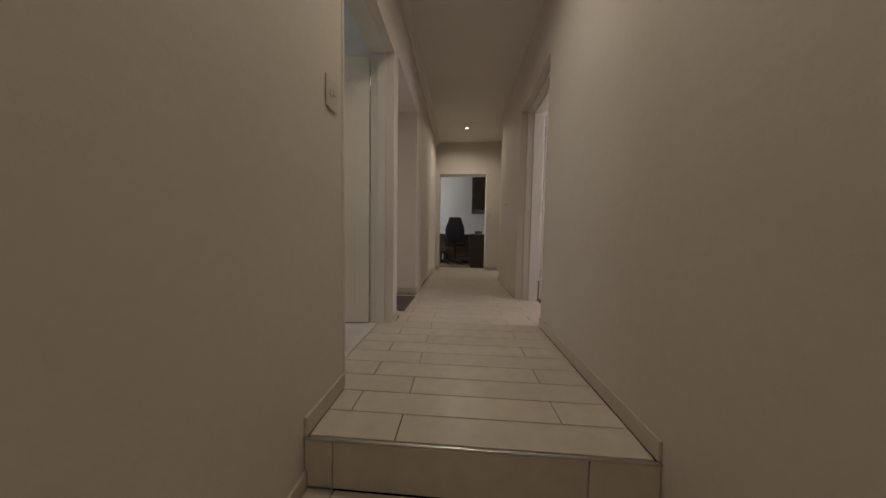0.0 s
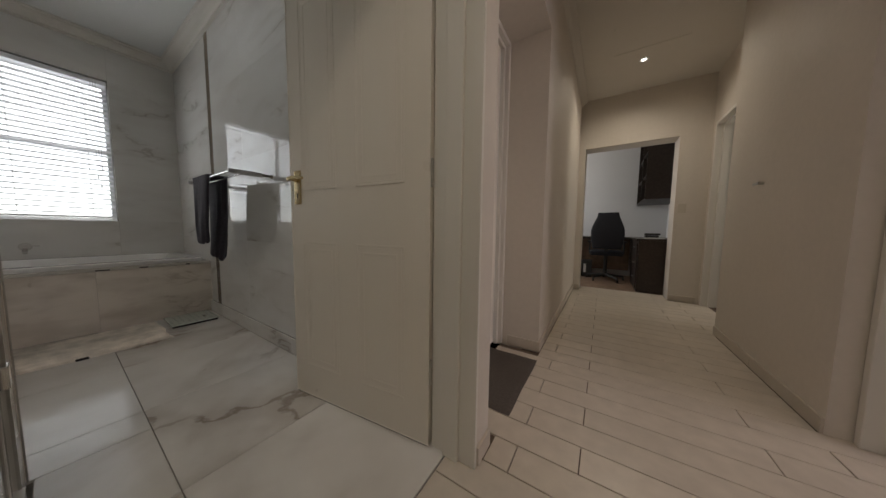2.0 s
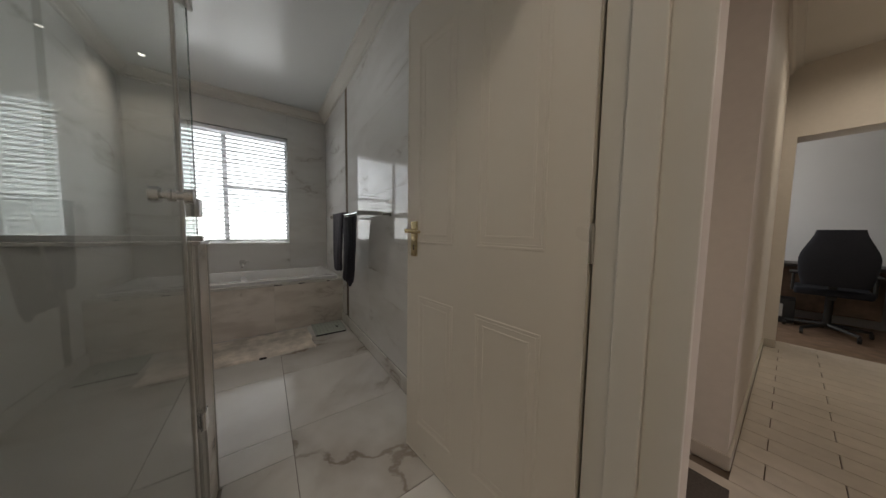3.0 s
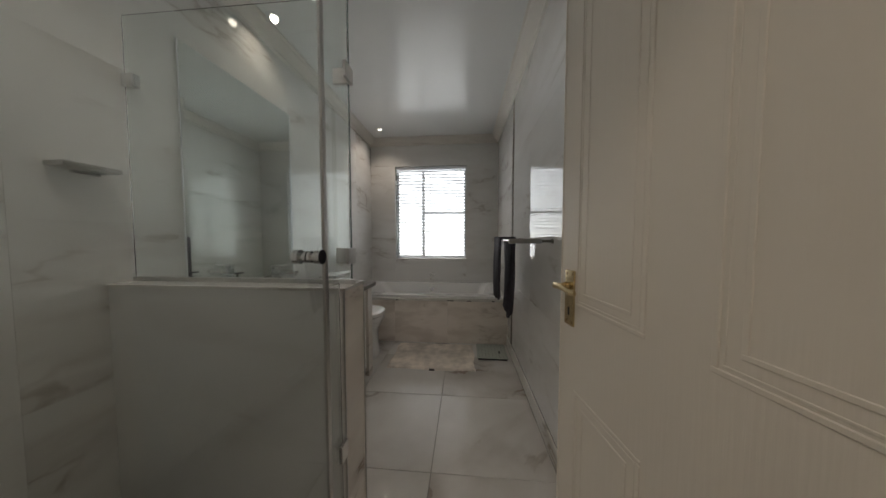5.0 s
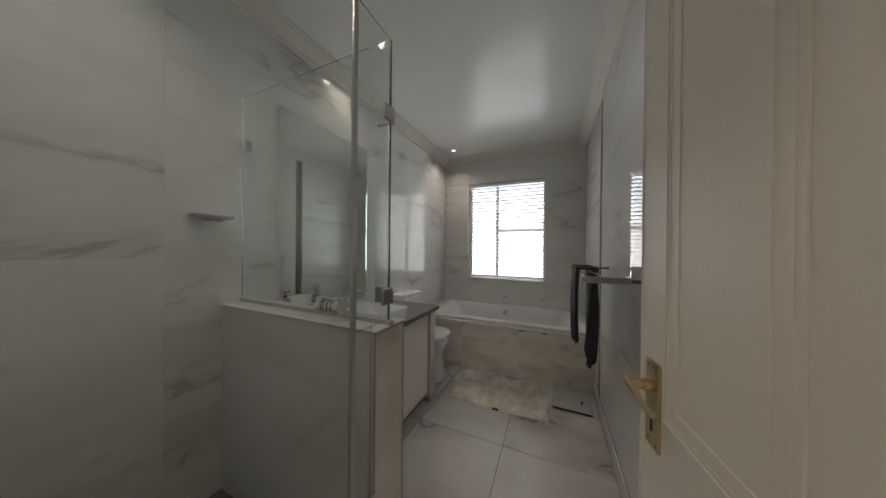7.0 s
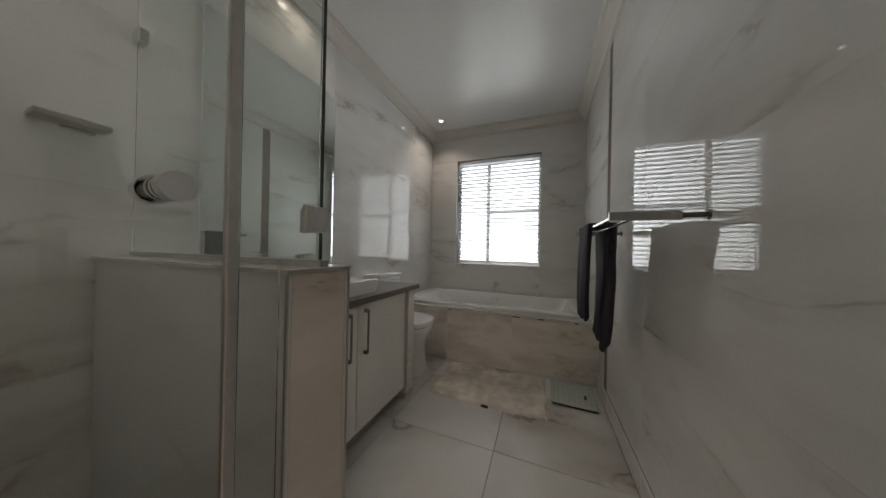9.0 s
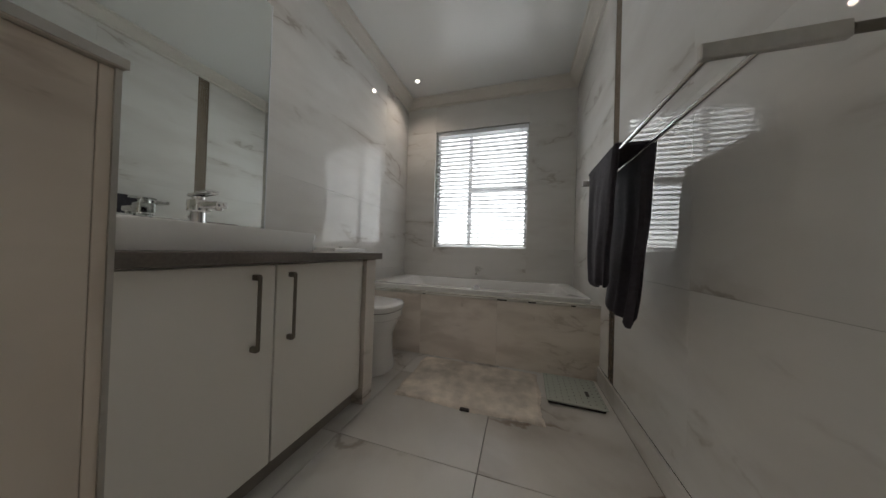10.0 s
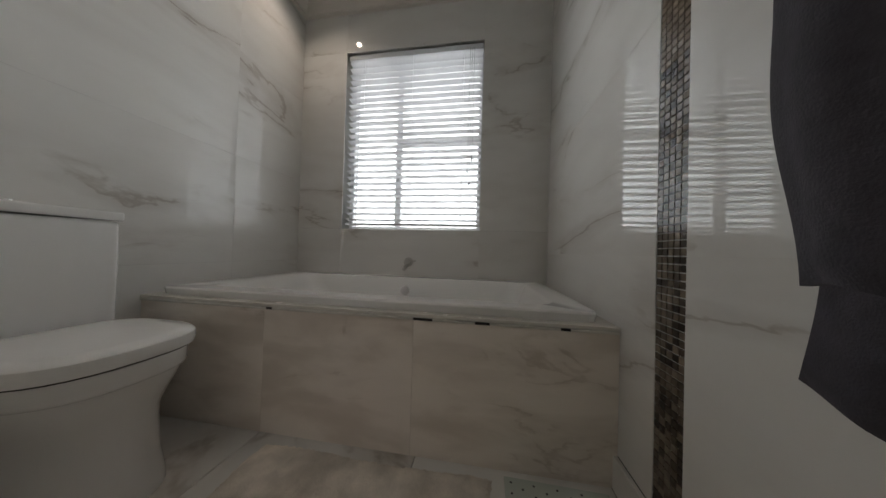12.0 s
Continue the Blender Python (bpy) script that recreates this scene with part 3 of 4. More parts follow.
door_frame("door_frame_recess", -0.235, -1, 0.065, 2.261, 3.17, 2.14, label="white frame in the tiled recess with a ribbed edge")
side_door, m4 = leaf("recess_door", (-0.285, 2.31, 0), 0.81, 2.10, 90, "closed white painted door at the back of the recess", panels=True, thick=0.03)

# light switches and sockets
def switch_plate(name, m, w, h, label, keys=2):
    ob = thing(name, m.translation, label, "light switch")
    boxes("plate", "switch", (-w / 2, w / 2, -0.008, 0.0, -h / 2, h / 2), parent=ob, bevel=0.003, m=m)
    for k in range(keys):
        cx = (k - (keys - 1) / 2) * w * 0.28
        boxes("rocker", "switch", (cx - 0.009, cx + 0.009, -0.013, -0.006, -0.012 + 0.012 * (k % 2), 0.012 + 0.012 * (k % 2)), parent=ob, bevel=0.002, m=m)
    return ob


switch_plate("light_switch", pose(LX, 1.192, 1.255, 0, 0, 90), 0.085, 0.12, "cream plastic light switch on the wall beside the step")
switch_plate("light_switch", pose(1.158, 5.5, 1.14, 0, 0, 0), 0.075, 0.11, "small cream light switch beside the study opening")
ob = thing("wall_hook", (RX, 3.80, 1.16), "small dark metal hook screwed to the corridor wall", "hook")
bm = bmesh.new()
tube(bm, (RX, 3.80, 1.16), (RX - 0.03, 3.80, 1.16), 0.006, 10)
box(bm, RX - 0.038, RX - 0.028, 3.765, 3.835, 1.153, 1.167, bevel=0.002)
part("hook", bm, "steel", ob, smooth=True)

# door mat in the recess
def woven_mat(name, x0, x1, y0, y1, z, mat, label, category, h=0.012, wobble=0.004, seed=1, nx=30, ny=40, rough=0.0):
    ob = thing(name, ((x0 + x1) / 2, (y0 + y1) / 2, z), label, category)
    rng = random.Random(seed)
    bm = bmesh.new()
    grid = []
    for i in range(nx + 1):
        row = []
        for j in range(ny + 1):
            u, v = i / nx, j / ny
            edge = min(i, nx - i, j, ny - j)
            zz = z + 0.001 + (h if edge > 1 else h * 0.55 * edge) * (1 + rough * (rng.random() - 0.5))
            px = x0 + (x1 - x0) * u + wobble * math.sin(9 * v + seed) * (1 if i in (0, nx) else 0.3) + (rng.random() - 0.5) * wobble
            py = y0 + (y1 - y0) * v + wobble * math.sin(11 * u + seed) * (1 if j in (0, ny) else 0.3) + (rng.random() - 0.5) * wobble
            row.append(bm.verts.new((px, py, zz)))
        grid.append(row)
    for i in range(nx):
        for j in range(ny):
            bm.faces.new((grid[i][j], grid[i + 1][j], grid[i + 1][j + 1], grid[i][j + 1]))
    part("mat_body", bm, mat, ob, smooth=True)
    return ob


woven_mat("door_mat", -0.30, 0.055, 2.45, 3.035, 0.0, "mat", "dark grey rectangular door mat on the tiles of the recess", "door mat", h=0.008, wobble=0.0015)

# downlights
def downlight(x, y, z, label):
    ob = thing("downlight", (x, y, z), label, "ceiling lamp", "recessed downlights")
    bm = bmesh.new()
    r0, n = 0.043, 28
    rings = [[(x + r * math.cos(i * math.tau / n), y + r * math.sin(i * math.tau / n), z - d) for i in range(n)] for r, d in ((r0, 0.0), (r0, 0.004), (0.031, 0.007), (0.0245, 0.002))]
    loft(bm, rings, cap=False)
    part("ring", bm, "alu", ob, smooth=True)
    bm = bmesh.new()
    tube(bm, (x, y, z - 0.003), (x, y, z), 0.022, 24)
    part("lamp_face", bm, "lamp", ob, "glowing warm lamp face")


for lx, ly, power in CORRIDOR_LAMPS:
    downlight(lx, ly, CEIL, "small lit downlight in the corridor ceiling")
# the fill lamp over the shower gets an added fitting too
for lx, ly in BATH_AND_FILL_LAMPS:
    downlight(lx, ly, BCEIL, "small lit downlight in the glossy bathroom ceiling, the shower one added as fill")
ob = thing("ceiling_hatch", (0.66, 4.5, CEIL), "flush white trapdoor in the corridor ceiling", "hatch")
ob["kind"] = "structure"
boxes("hatch_trim", "ceiling", (0.36, 0.96, 4.60, 4.612, CEIL - 0.004, CEIL), (0.36, 0.372, 4.2, 4.6, CEIL - 0.004, CEIL), parent=ob)

# ---- window and blind ----
win = thing("window_bath", (BW - 0.1, 1.21, 0.893), "white metal window with one fixed light and two stacked lights", "window")
win["kind"] = "structure"
WX0, WX1 = BW - 0.155, BW - 0.115
boxes("frame", "alu", (WX0, WX1, 0.665, 0.705, 0.885, 2.29), (WX0, WX1, 1.715, 1.755, 0.885, 2.29), (WX0, WX1, 0.705, 1.715, 0.885, 0.925), (WX0, WX1, 0.705, 1.715, 2.25, 2.29), parent=win, bevel=0.003)
boxes("mullion", "alu", (WX0, WX1, 1.062, 1.108, 0.925, 2.25), parent=win, bevel=0.003)
boxes("transom", "alu", (WX0, WX1, 1.108, 1.715, 1.572, 1.618), parent=win, bevel=0.003)
for d in ((0.705, 1.062, 0.925, 2.25), (1.108, 1.715, 0.925, 1.572), (1.108, 1.715, 1.618, 2.25)):
    p = boxes("pane", "pane", (BW - 0.137, BW - 0.132, *d), parent=win)
    p.visible_shadow = False

blind = thing("venetian_blind", (BW - 0.045, 1.21, 2.27), "white venetian blind, lowered, its slats half open to the daylight", "blind")
boxes("headrail", "slat", (BW - 0.075, BW - 0.02, 0.685, 1.738, 2.235, 2.275), parent=blind, bevel=0.002)
for k in range(27):
    z = 2.212 - k * 0.0478
    bm = bmesh.new()
    rings = []
    for yy in (0.688, 1.736):
        ring = []
        prof = [(-0.024, 0.0), (-0.012, 0.003), (0.0, 0.004), (0.012, 0.003), (0.024, 0.0)]
        tilt = radians(13 + 1.2 * math.sin(k * 2.1))
        pts = prof + [(a, b - 0.0012) for a, b in reversed(prof)]
        for a, b in pts:
            ring.append((BW - 0.048 + a * math.cos(tilt) - b * math.sin(tilt), yy, z + a * math.sin(tilt) + b * math.cos(tilt)))
        rings.append(ring)
    loft(bm, rings)
    part("slat", bm, "slat", blind)
boxes("bottom_rail", "slat", (BW - 0.068, BW - 0.026, 0.688, 1.736, 0.925, 0.942), parent=blind, bevel=0.002)
for yy in (0.82, 1.21, 1.60):
    bm = bmesh.new()
    tube(bm, (BW - 0.022, yy, 0.93), (BW - 0.022, yy, 2.24), 0.0012, 6)
    tube(bm, (BW - 0.074, yy, 0.93), (BW - 0.074, yy, 2.24), 0.0012, 6)
    part("ladder_cord", bm, "slat", blind)
for yy, z1 in ((1.66, 1.25), (1.645, 1.34), (1.675, 1.43)):
    bm = bmesh.new()
    tube(bm, (BW - 0.012, yy, z1), (BW - 0.012, yy, 2.24), 0.001, 6)
    tube(bm, (BW - 0.012, yy, z1 - 0.028), (BW - 0.012, yy, z1), 0.006, 10, 0.003)
    part("pull_cord", bm, "plastic", blind, "dark pull cord end", smooth=True)

# ---- bath ----
def rounded(x0, x1, y0, y1, r, n=6):
    pts = []
    for cx, cy, a0 in ((x1 - r, y1 - r, 0), (x0 + r, y1 - r, 90), (x0 + r, y0 + r, 180), (x1 - r, y0 + r, 270)):
        for k in range(n + 1):
            a = radians(a0 + 90 * k / n)
            pts.append((cx + r * math.cos(a), cy + r * math.sin(a)))
    return pts


surround = thing("bath_surround", (-3.40, 1.25, 0), "marble tiled bath surround along the wall under the window", "bath surround")
boxes("body", "pale_grout", (-3.00, -2.955, BS, BN - 0.0, 0, 0.495), (BW, -3.001, BS, 0.39, 0.46, 0.495), (BW, -3.001, 2.15, BN, 0.46, 0.495), parent=surround)
boxes("top_tile", "ledge", (-3.02, -2.940, BS, BN, 0.498, 0.5095), (BW, -3.02, BS, 0.40, 0.498, 0.5095), (BW, -3.02, 2.14, BN, 0.498, 0.5095), parent=surround, bevel=0.001, label="off-white ledge strip")
boxes("edge_bead", "ledge", (-2.946, -2.938, BS, BN, 0.487, 0.496), parent=surround, bevel=0.002, label="thin pale edge bead, chipped at the end")
tiles("panel_tile", surround, "marble_bath", [(-2.955, -2.945, BS, 0.915, 0.0, 0.486), (-2.955, -2.945, 0.915, 1.53, 0.0, 0.486), (-2.955, -2.945, 1.53, BN, 0.0, 0.486)], gap=0.0008, chamfer=0.0)

for y0, y1 in ((0.93, 0.955), (1.53, 1.60), (1.75, 1.80), (2.03, 2.06)):
    boxes("sealant_gap", "dark", (-2.9395, -2.9365, y0, y1, 0.488, 0.4965), parent=surround, label="small dark gap in the edge sealant")

bath = thing("bathtub", (-3.42, 1.26, 0.5), "white built-in bathtub with a broad flat rim, empty", "bathtub")
bm = bmesh.new()
rings = []
for x0, x1, y0, y1, r, z in ((-3.862, -2.982, 0.355, 2.160, 0.03, 0.510), (-3.862, -2.975, 0.35, 2.165, 0.035, 0.538), (-3.858, -2.979, 0.354, 2.161, 0.035, 0.545),
                             (-3.79, -3.07, 0.47, 2.06, 0.09, 0.545), (-3.782, -3.078, 0.49, 2.04, 0.09, 0.530), (-3.76, -3.13, 0.58, 1.98, 0.11, 0.40),
                             (-3.73, -3.16, 0.72, 1.90, 0.12, 0.20), (-3.68, -3.21, 0.80, 1.84, 0.13, 0.13)):
    rings.append([(a, b, z) for a, b in rounded(x0, x1, y0, y1, r)])
rows = loft(bm, rings, cap=False)
bm.faces.new(rows[-1])
part("tub", bm, "ceramic", bath, smooth=True)
bm = bmesh.new()
tube(bm, (-3.775, 1.24, 0.455), (-3.755, 1.24, 0.455), 0.032, 24)
part("overflow_cap", bm, "chrome", bath, "round chrome overflow cap", smooth=True)
mixer = thing("bath_mixer", (BW, 1.23, 0.640), "chrome wall mixer above the bathtub", "tap")
bm = bmesh.new()
tube(bm, (BW, 1.23, 0.652), (BW + 0.012, 1.23, 0.652), 0.034, 24)
part("rose", bm, "steel", mixer, smooth=True)
bm = bmesh.new()
tube(bm, (BW + 0.012, 1.23, 0.652), (BW + 0.06, 1.23, 0.652), 0.022, 20)
tube(bm, (BW + 0.03, 1.23, 0.640), (BW + 0.12, 1.23, 0.605), 0.013, 16)
part("spout", bm, "steel", mixer, smooth=True)
boxes("lever", "steel", (BW + 0.045, BW + 0.062, 1.24, 1.30, 0.657, 0.669), parent=mixer, bevel=0.003)

# ---- toilet ----
toilet = thing("toilet", (-2.607, 0.62, 0), "white close-coupled toilet with its lid down, beside the bath", "toilet")
TX = -2.607


def egg(cx, y0, y1, w, z, n=36, sharp=0.5):
    """An outline square at the back (y0) and round at the front (y1)."""
    pts = []
    for k in range(n):
        a = math.tau * k / n
        s, c = math.sin(a), math.cos(a)
        ex = 0.42 if c < 0 else 0.72
        px = cx + w / 2 * math.copysign(abs(s) ** ex, s)
        py = (y0 + y1) / 2 + (y1 - y0) / 2 * math.copysign(abs(c) ** (0.55 if c < 0 else 0.80), c)
        pts.append((px, py, z))
    return pts


bm = bmesh.new()
loft(bm, [egg(TX, 0.40, 0.838, 0.325, 0.001), egg(TX, 0.38, 0.838, 0.322, 0.03), egg(TX, 0.36, 0.824, 0.308, 0.10), egg(TX, 0.34, 0.818, 0.302, 0.20), egg(TX, 0.33, 0.822, 0.306, 0.245),
          egg(TX, 0.32, 0.838, 0.324, 0.285), egg(TX, 0.32, 0.862, 0.356, 0.335), egg(TX, 0.31, 0.872, 0.370, 0.362), egg(TX, 0.31, 0.880, 0.380, 0.366), egg(TX, 0.31, 0.884, 0.385, 0.374), egg(TX, 0.31, 0.885, 0.386, 0.418)])
part("bowl", bm, "ceramic", toilet, smooth=True)
# black sheet that imitates the shade between bowl and lid, not a modelled seat
bm = bmesh.new()
loft(bm, [egg(TX, 0.50, 0.880, 0.376, 0.4182), egg(TX, 0.50, 0.880, 0.376, 0.4235)])
part("seat", bm, "plastic", toilet, "thin black sheet standing in for the shaded gap under the white lid", smooth=True)
bm = bmesh.new()
loft(bm, [egg(TX, 0.495, 0.887, 0.388, 0.424), egg(TX, 0.495, 0.890, 0.392, 0.440), egg(TX, 0.495, 0.888, 0.388, 0.458), egg(TX, 0.50, 0.878, 0.372, 0.466), egg(TX, 0.53, 0.84, 0.30, 0.469)])
part("lid", bm, "ceramic", toilet, "white plastic lid, closed", smooth=True)
boxes("cistern", "ceramic", (TX - 0.172, TX + 0.170, BS + 0.002, 0.475, 0.4185, 0.808), parent=toilet, bevel=0.018, segments=3, smooth=True)
boxes("cistern_lid", "ceramic", (TX - 0.178, TX + 0.176, BS + 0.002, 0.483, 0.811, 0.843), parent=toilet, bevel=0.009, segments=3, smooth=True, label="flat white cistern lid")
bm = bmesh.new()
tube(bm, (TX + 0.03, 0.39, 0.843), (TX + 0.03, 0.39, 0.850), 0.026, 24)
part("flush_button", bm, "chrome", toilet, "round chrome flush button", smooth=True)

# ---- vanity ----
vanity = thing("vanity_cabinet", (-1.7, 0.6, 0), "white lacquered two-door vanity cabinet on a dark plinth", "bathroom cabinet")
boxes("body", "lacquer", (-2.165, -1.178, 0.33, 0.865, 0.09, 0.783), parent=vanity, bevel=0.001)
boxes("plinth", "plinth", (-2.198, -1.178, 0.35, 0.825, 0.0, 0.09), parent=vanity)
boxes("side_panel", "marble_warm", (-2.285, -2.200, 0.31, 0.895, 0.092, 0.784), parent=vanity, bevel=0.001, label="marble tiled end panel")
boxes("plinth_tile", "marble_warm", (-2.285, -2.200, 0.31, 0.893, 0.0, 0.090), parent=vanity, bevel=0.001, label="marble tile under the end panel")
boxes("filler", "lacquer", (-2.193, -2.168, 0.33, 0.872, 0.09, 0.783), parent=vanity)
for x0, x1, hx in ((-2.160, -1.686, -1.735), (-1.680, -1.21, -1.607)):
    d = boxes("door", "lacquer", (x0, x1, 0.867, 0.886, 0.10, 0.778), parent=vanity, bevel=0.002)
    boxes("handle", "dark_steel", (hx - 0.006, hx + 0.006, 0.910, 0.917, 0.510, 0.745), (hx - 0.007, hx + 0.007, 0.886, 0.912, 0.506, 0.524), (hx - 0.007, hx + 0.007, 0.886, 0.912, 0.731, 0.749), parent=d, bevel=0.002, label="square brushed bow handle")
boxes("filler_side", "lacquer", (-1.207, -1.178, 0.866, 0.884, 0.09, 0.783), parent=vanity)
boxes("worktop", "stone", (-2.305, -1.178, BS + 0.001, 0.925, 0.785, 0.820), parent=vanity, bevel=0.002, label="taupe stone worktop")

basin = thing("basin", (-1.62, 0.62, 0.82), "white rectangular counter basin on the taupe worktop", "basin")
bm = bmesh.new()
rings = []
for x0, x1, y0, y1, r, z in ((-1.865, -1.325, 0.39, 0.865, 0.02, 0.8215), (-1.872, -1.315, 0.38, 0.875, 0.02, 0.891), (-1.869, -1.318, 0.383, 0.872, 0.02, 0.897),
                             (-1.85, -1.34, 0.53, 0.852, 0.02, 0.897), (-1.845, -1.345, 0.535, 0.847, 0.03, 0.887), (-1.81, -1.38, 0.56, 0.81, 0.05, 0.845)):
    rings.append([(a, b, z) for a, b in rounded(x0, x1, y0, y1, r, 4)])
rows = loft(bm, rings, cap=False)
bm.faces.new(rows[-1])
bm.faces.new(list(reversed(rows[0])))
part("bowl", bm, "ceramic", basin, smooth=True)
faucet = thing("basin_mixer", (-1.67, 0.49, 0.897), "chrome single-lever basin mixer with a square spout", "tap")
bm = bmesh.new()
tube(bm, (-1.67, 0.49, 0.8975), (-1.67, 0.49, 0.903), 0.028, 24)
tube(bm, (-1.67, 0.49, 0.903), (-1.67, 0.49, 0.962), 0.0225, 24)
part("body", bm, "chrome", faucet, smooth=True)
bm = bmesh.new()
box(bm, -1.695, -1.645, 0.462, 0.525, 0.962, 1.010, bevel=0.006, segments=3)
box(bm, -1.688, -1.652, 0.515, 0.625, 0.975, 0.998, bevel=0.005, segments=3)
tube(bm, (-1.67, 0.608, 0.966), (-1.67, 0.608, 0.976), 0.012, 16)
part("spout", bm, "chrome", faucet, smooth=True)
bm = bmesh.new()
tube(bm, (-1.67, 0.49, 1.010), (-1.67, 0.49, 1.022), 0.020, 20)
m_lever = Matrix.Translation((-1.67, 0.475, 1.028)) @ Matrix.Rotation(radians(6), 4, "X")
box(bm, -0.021, 0.021, -0.02, 0.095, -0.006, 0.006, bevel=0.004, segments=3, m=m_lever)
part("lever", bm, "chrome", faucet, smooth=True)
bm = bmesh.new()
tube(bm, (-1.67, 0.445, 0.8975), (-1.67, 0.445, 0.94), 0.0035, 10)
tube(bm, (-1.67, 0.445, 0.94), (-1.67, 0.445, 0.95), 0.007, 12)
part("plug_rod", bm, "chrome", faucet, smooth=True)

soap = thing("soap_dispenser", (-1.42, 0.45, 0.897), "pale pink soap bottle with black pump on the basin rim", "soap dispenser")
bm = bmesh.new()
loft(bm, [[(-1.42 + r * math.cos(i * math.tau / 24), 0.45 + 0.7 * r * math.sin(i * math.tau / 24), z) for i in range(24)]
          for r, z in ((0.030, 0.8975), (0.033, 0.901), (0.033, 0.955), (0.028, 0.968), (0.013, 0.975))])
part("bottle", bm, "soap", soap, smooth=True)
bm = bmesh.new()
tube(bm, (-1.42, 0.45, 0.975), (-1.42, 0.45, 0.992), 0.013, 16)
tube(bm, (-1.42, 0.45, 0.992), (-1.42, 0.45, 1.012), 0.004, 10)
box(bm, -1.456, -1.410, 0.443, 0.457, 1.010, 1.019, bevel=0.003, segments=2)
part("pump", bm, "plastic", soap, "black pump head", smooth=True)

mirror = thing("mirror", (-1.68, BS, 1.5), "large frameless mirror on the tiled wall behind the basin", "mirror")
bm = bmesh.new()
loft(bm, [[(x0 + d, y, z0 + d), (x1 - d, y - 0.0075, z0 + d), (x1 - d, y - 0.0075, z1 - d), (x0 + d, y, z1 - d)]
          for x0, x1, z0, z1 in ((-2.065, -1.29, 0.925, 2.195),) for d, y in ((0.0, BS + 0.0085), (0.0, BS + 0.0117), (0.018, BS + 0.014))])
part("glass", bm, "mirror", mirror)
for x0 in (-2.069, -1.29):
    boxes("edge", "alu", (x0, x0 + 0.004, BS + 0.0005, BS + (0.0145 if x0 < -2 else 0.007), 0.925, 2.195), parent=mirror)

# ---- shower ----
pony = structure("wall_shower_low", "pale_grout", (-1.164, -1.010, BS, 1.269, -0.05, 1.018))
tiles("wall_tile", pony, "marble_warm", [(-1.174, -1.164, 0.93, 1.280, 0.0, 1.018)], gap=0.001, chamfer=0.0006)
tiles("wall_tile", pony, "marble_end", [(-1.164, -1.010, 1.269, 1.279, 0.0, 1.018)], gap=0.001, chamfer=0.0006)
tiles("wall_tile", pony, "marble", [(-1.010, -1.000, BS, 1.280, 0.0, 1.018)], gap=0.001, chamfer=0.0006)
tiles("cap_tile", pony, "marble_floor", [(-1.180, -0.994, BS, 1.286, 1.0185, 1.030)], gap=0.0, chamfer=0.001)
boxes("corner_trim", "steel", (-1.0005, -0.996, 1.277, 1.283, 0.0, 1.018), (-1.178, -1.1735, 1.277, 1.283, 0.0, 1.018), (-1.181, -0.993, 1.2865, 1.2885, 1.019, 1.029), parent=pony)
screen = thing("shower_screen", (-1.09, 0.8, 1.03), "frameless clear glass panel standing on the low shower wall", "shower screen")
boxes("channel", "steel", (-1.101, -1.077, BS, 1.284, 1.030, 1.047), parent=screen, bevel=0.001)
boxes("panel", "glass", (-1.093, -1.085, BS + 0.002, 1.270, 1.040, 2.13), parent=screen).visible_shadow = False
boxes("panel_edge", "glass_edge", (-1.0935, -1.0845, 1.2702, 1.2715, 1.048, 2.13), parent=screen)
boxes("wall_clamp", "chrome", (-1.106, -1.072, BS, BS + 0.055, 1.838, 1.892), parent=screen, bevel=0.003)
strip = thing("shower_side_glass", (-0.96, 1.266, 0), "narrow fixed glass strip with clamps beside the shower door", "shower screen")
boxes("panel", "glass", (-1.083, -0.915, 1.262, 1.270, 1.050, 2.13), parent=strip).visible_shadow = False
boxes("panel_low", "glass", (-0.990, -0.915, 1.262, 1.270, 0.087, 1.050), parent=strip).visible_shadow = False
for z in (1.834, 1.143):
    bm = bmesh.new()
    box(bm, -1.098, -1.080, 1.205, 1.275, z - 0.03, z + 0.03, bevel=0.002)
    box(bm, -1.098, -1.035, 1.273, 1.285, z - 0.03, z + 0.03, bevel=0.002)
    part("corner_clamp", bm, "steel", strip, "square chrome glass clamp")
boxes("low_clamp", "chrome", (-1.0, -0.955, 1.2725, 1.288, 0.40, 0.465), parent=strip, bevel=0.002)
door = thing("shower_door", (-0.16, 1.266, 0), "clear frameless glass shower door, closed, with a round chrome knob", "shower door")
boxes("glass_leaf", "glass", (-0.895, -0.17, 1.262, 1.270, 0.092, 2.13), parent=door).visible_shadow = False
boxes("seal", "steel", (-0.913, -0.893, 1.258, 1.274, 0.087, 2.13), parent=door, bevel=0.002, label="grey vertical seal strip")
boxes("hinge_channel", "steel", (-0.17, -0.142, 1.255, 1.277, 0.087, 2.13), parent=door, bevel=0.002)
bm = bmesh.new()
for sgn in (-1, 1):
    y0 = 1.266 + sgn * 0.004
    tube(bm, (-0.818, y0, 1.158), (-0.818, y0 + sgn * 0.008, 1.158), 0.017, 20)
    tube(bm, (-0.818, y0 + sgn * 0.008, 1.158), (-0.818, y0 + sgn * 0.022, 1.158), 0.011, 20)
    tube(bm, (-0.818, y0 + sgn * 0.022, 1.158), (-0.818, y0 + sgn * 0.040, 1.158), 0.021, 24)
part("knob", bm, "chrome", door, "round chrome double knob", smooth=True)
shelf = thing("soap_shelf", (-0.96, BS, 1.466), "small chrome and glass soap shelf on the shower wall", "shelf")
boxes("plate", "steel", (-1.010, -0.862, BS + 0.004, BS + 0.085, 1.458, 1.476), parent=shelf, bevel=0.005, segments=2, smooth=True)
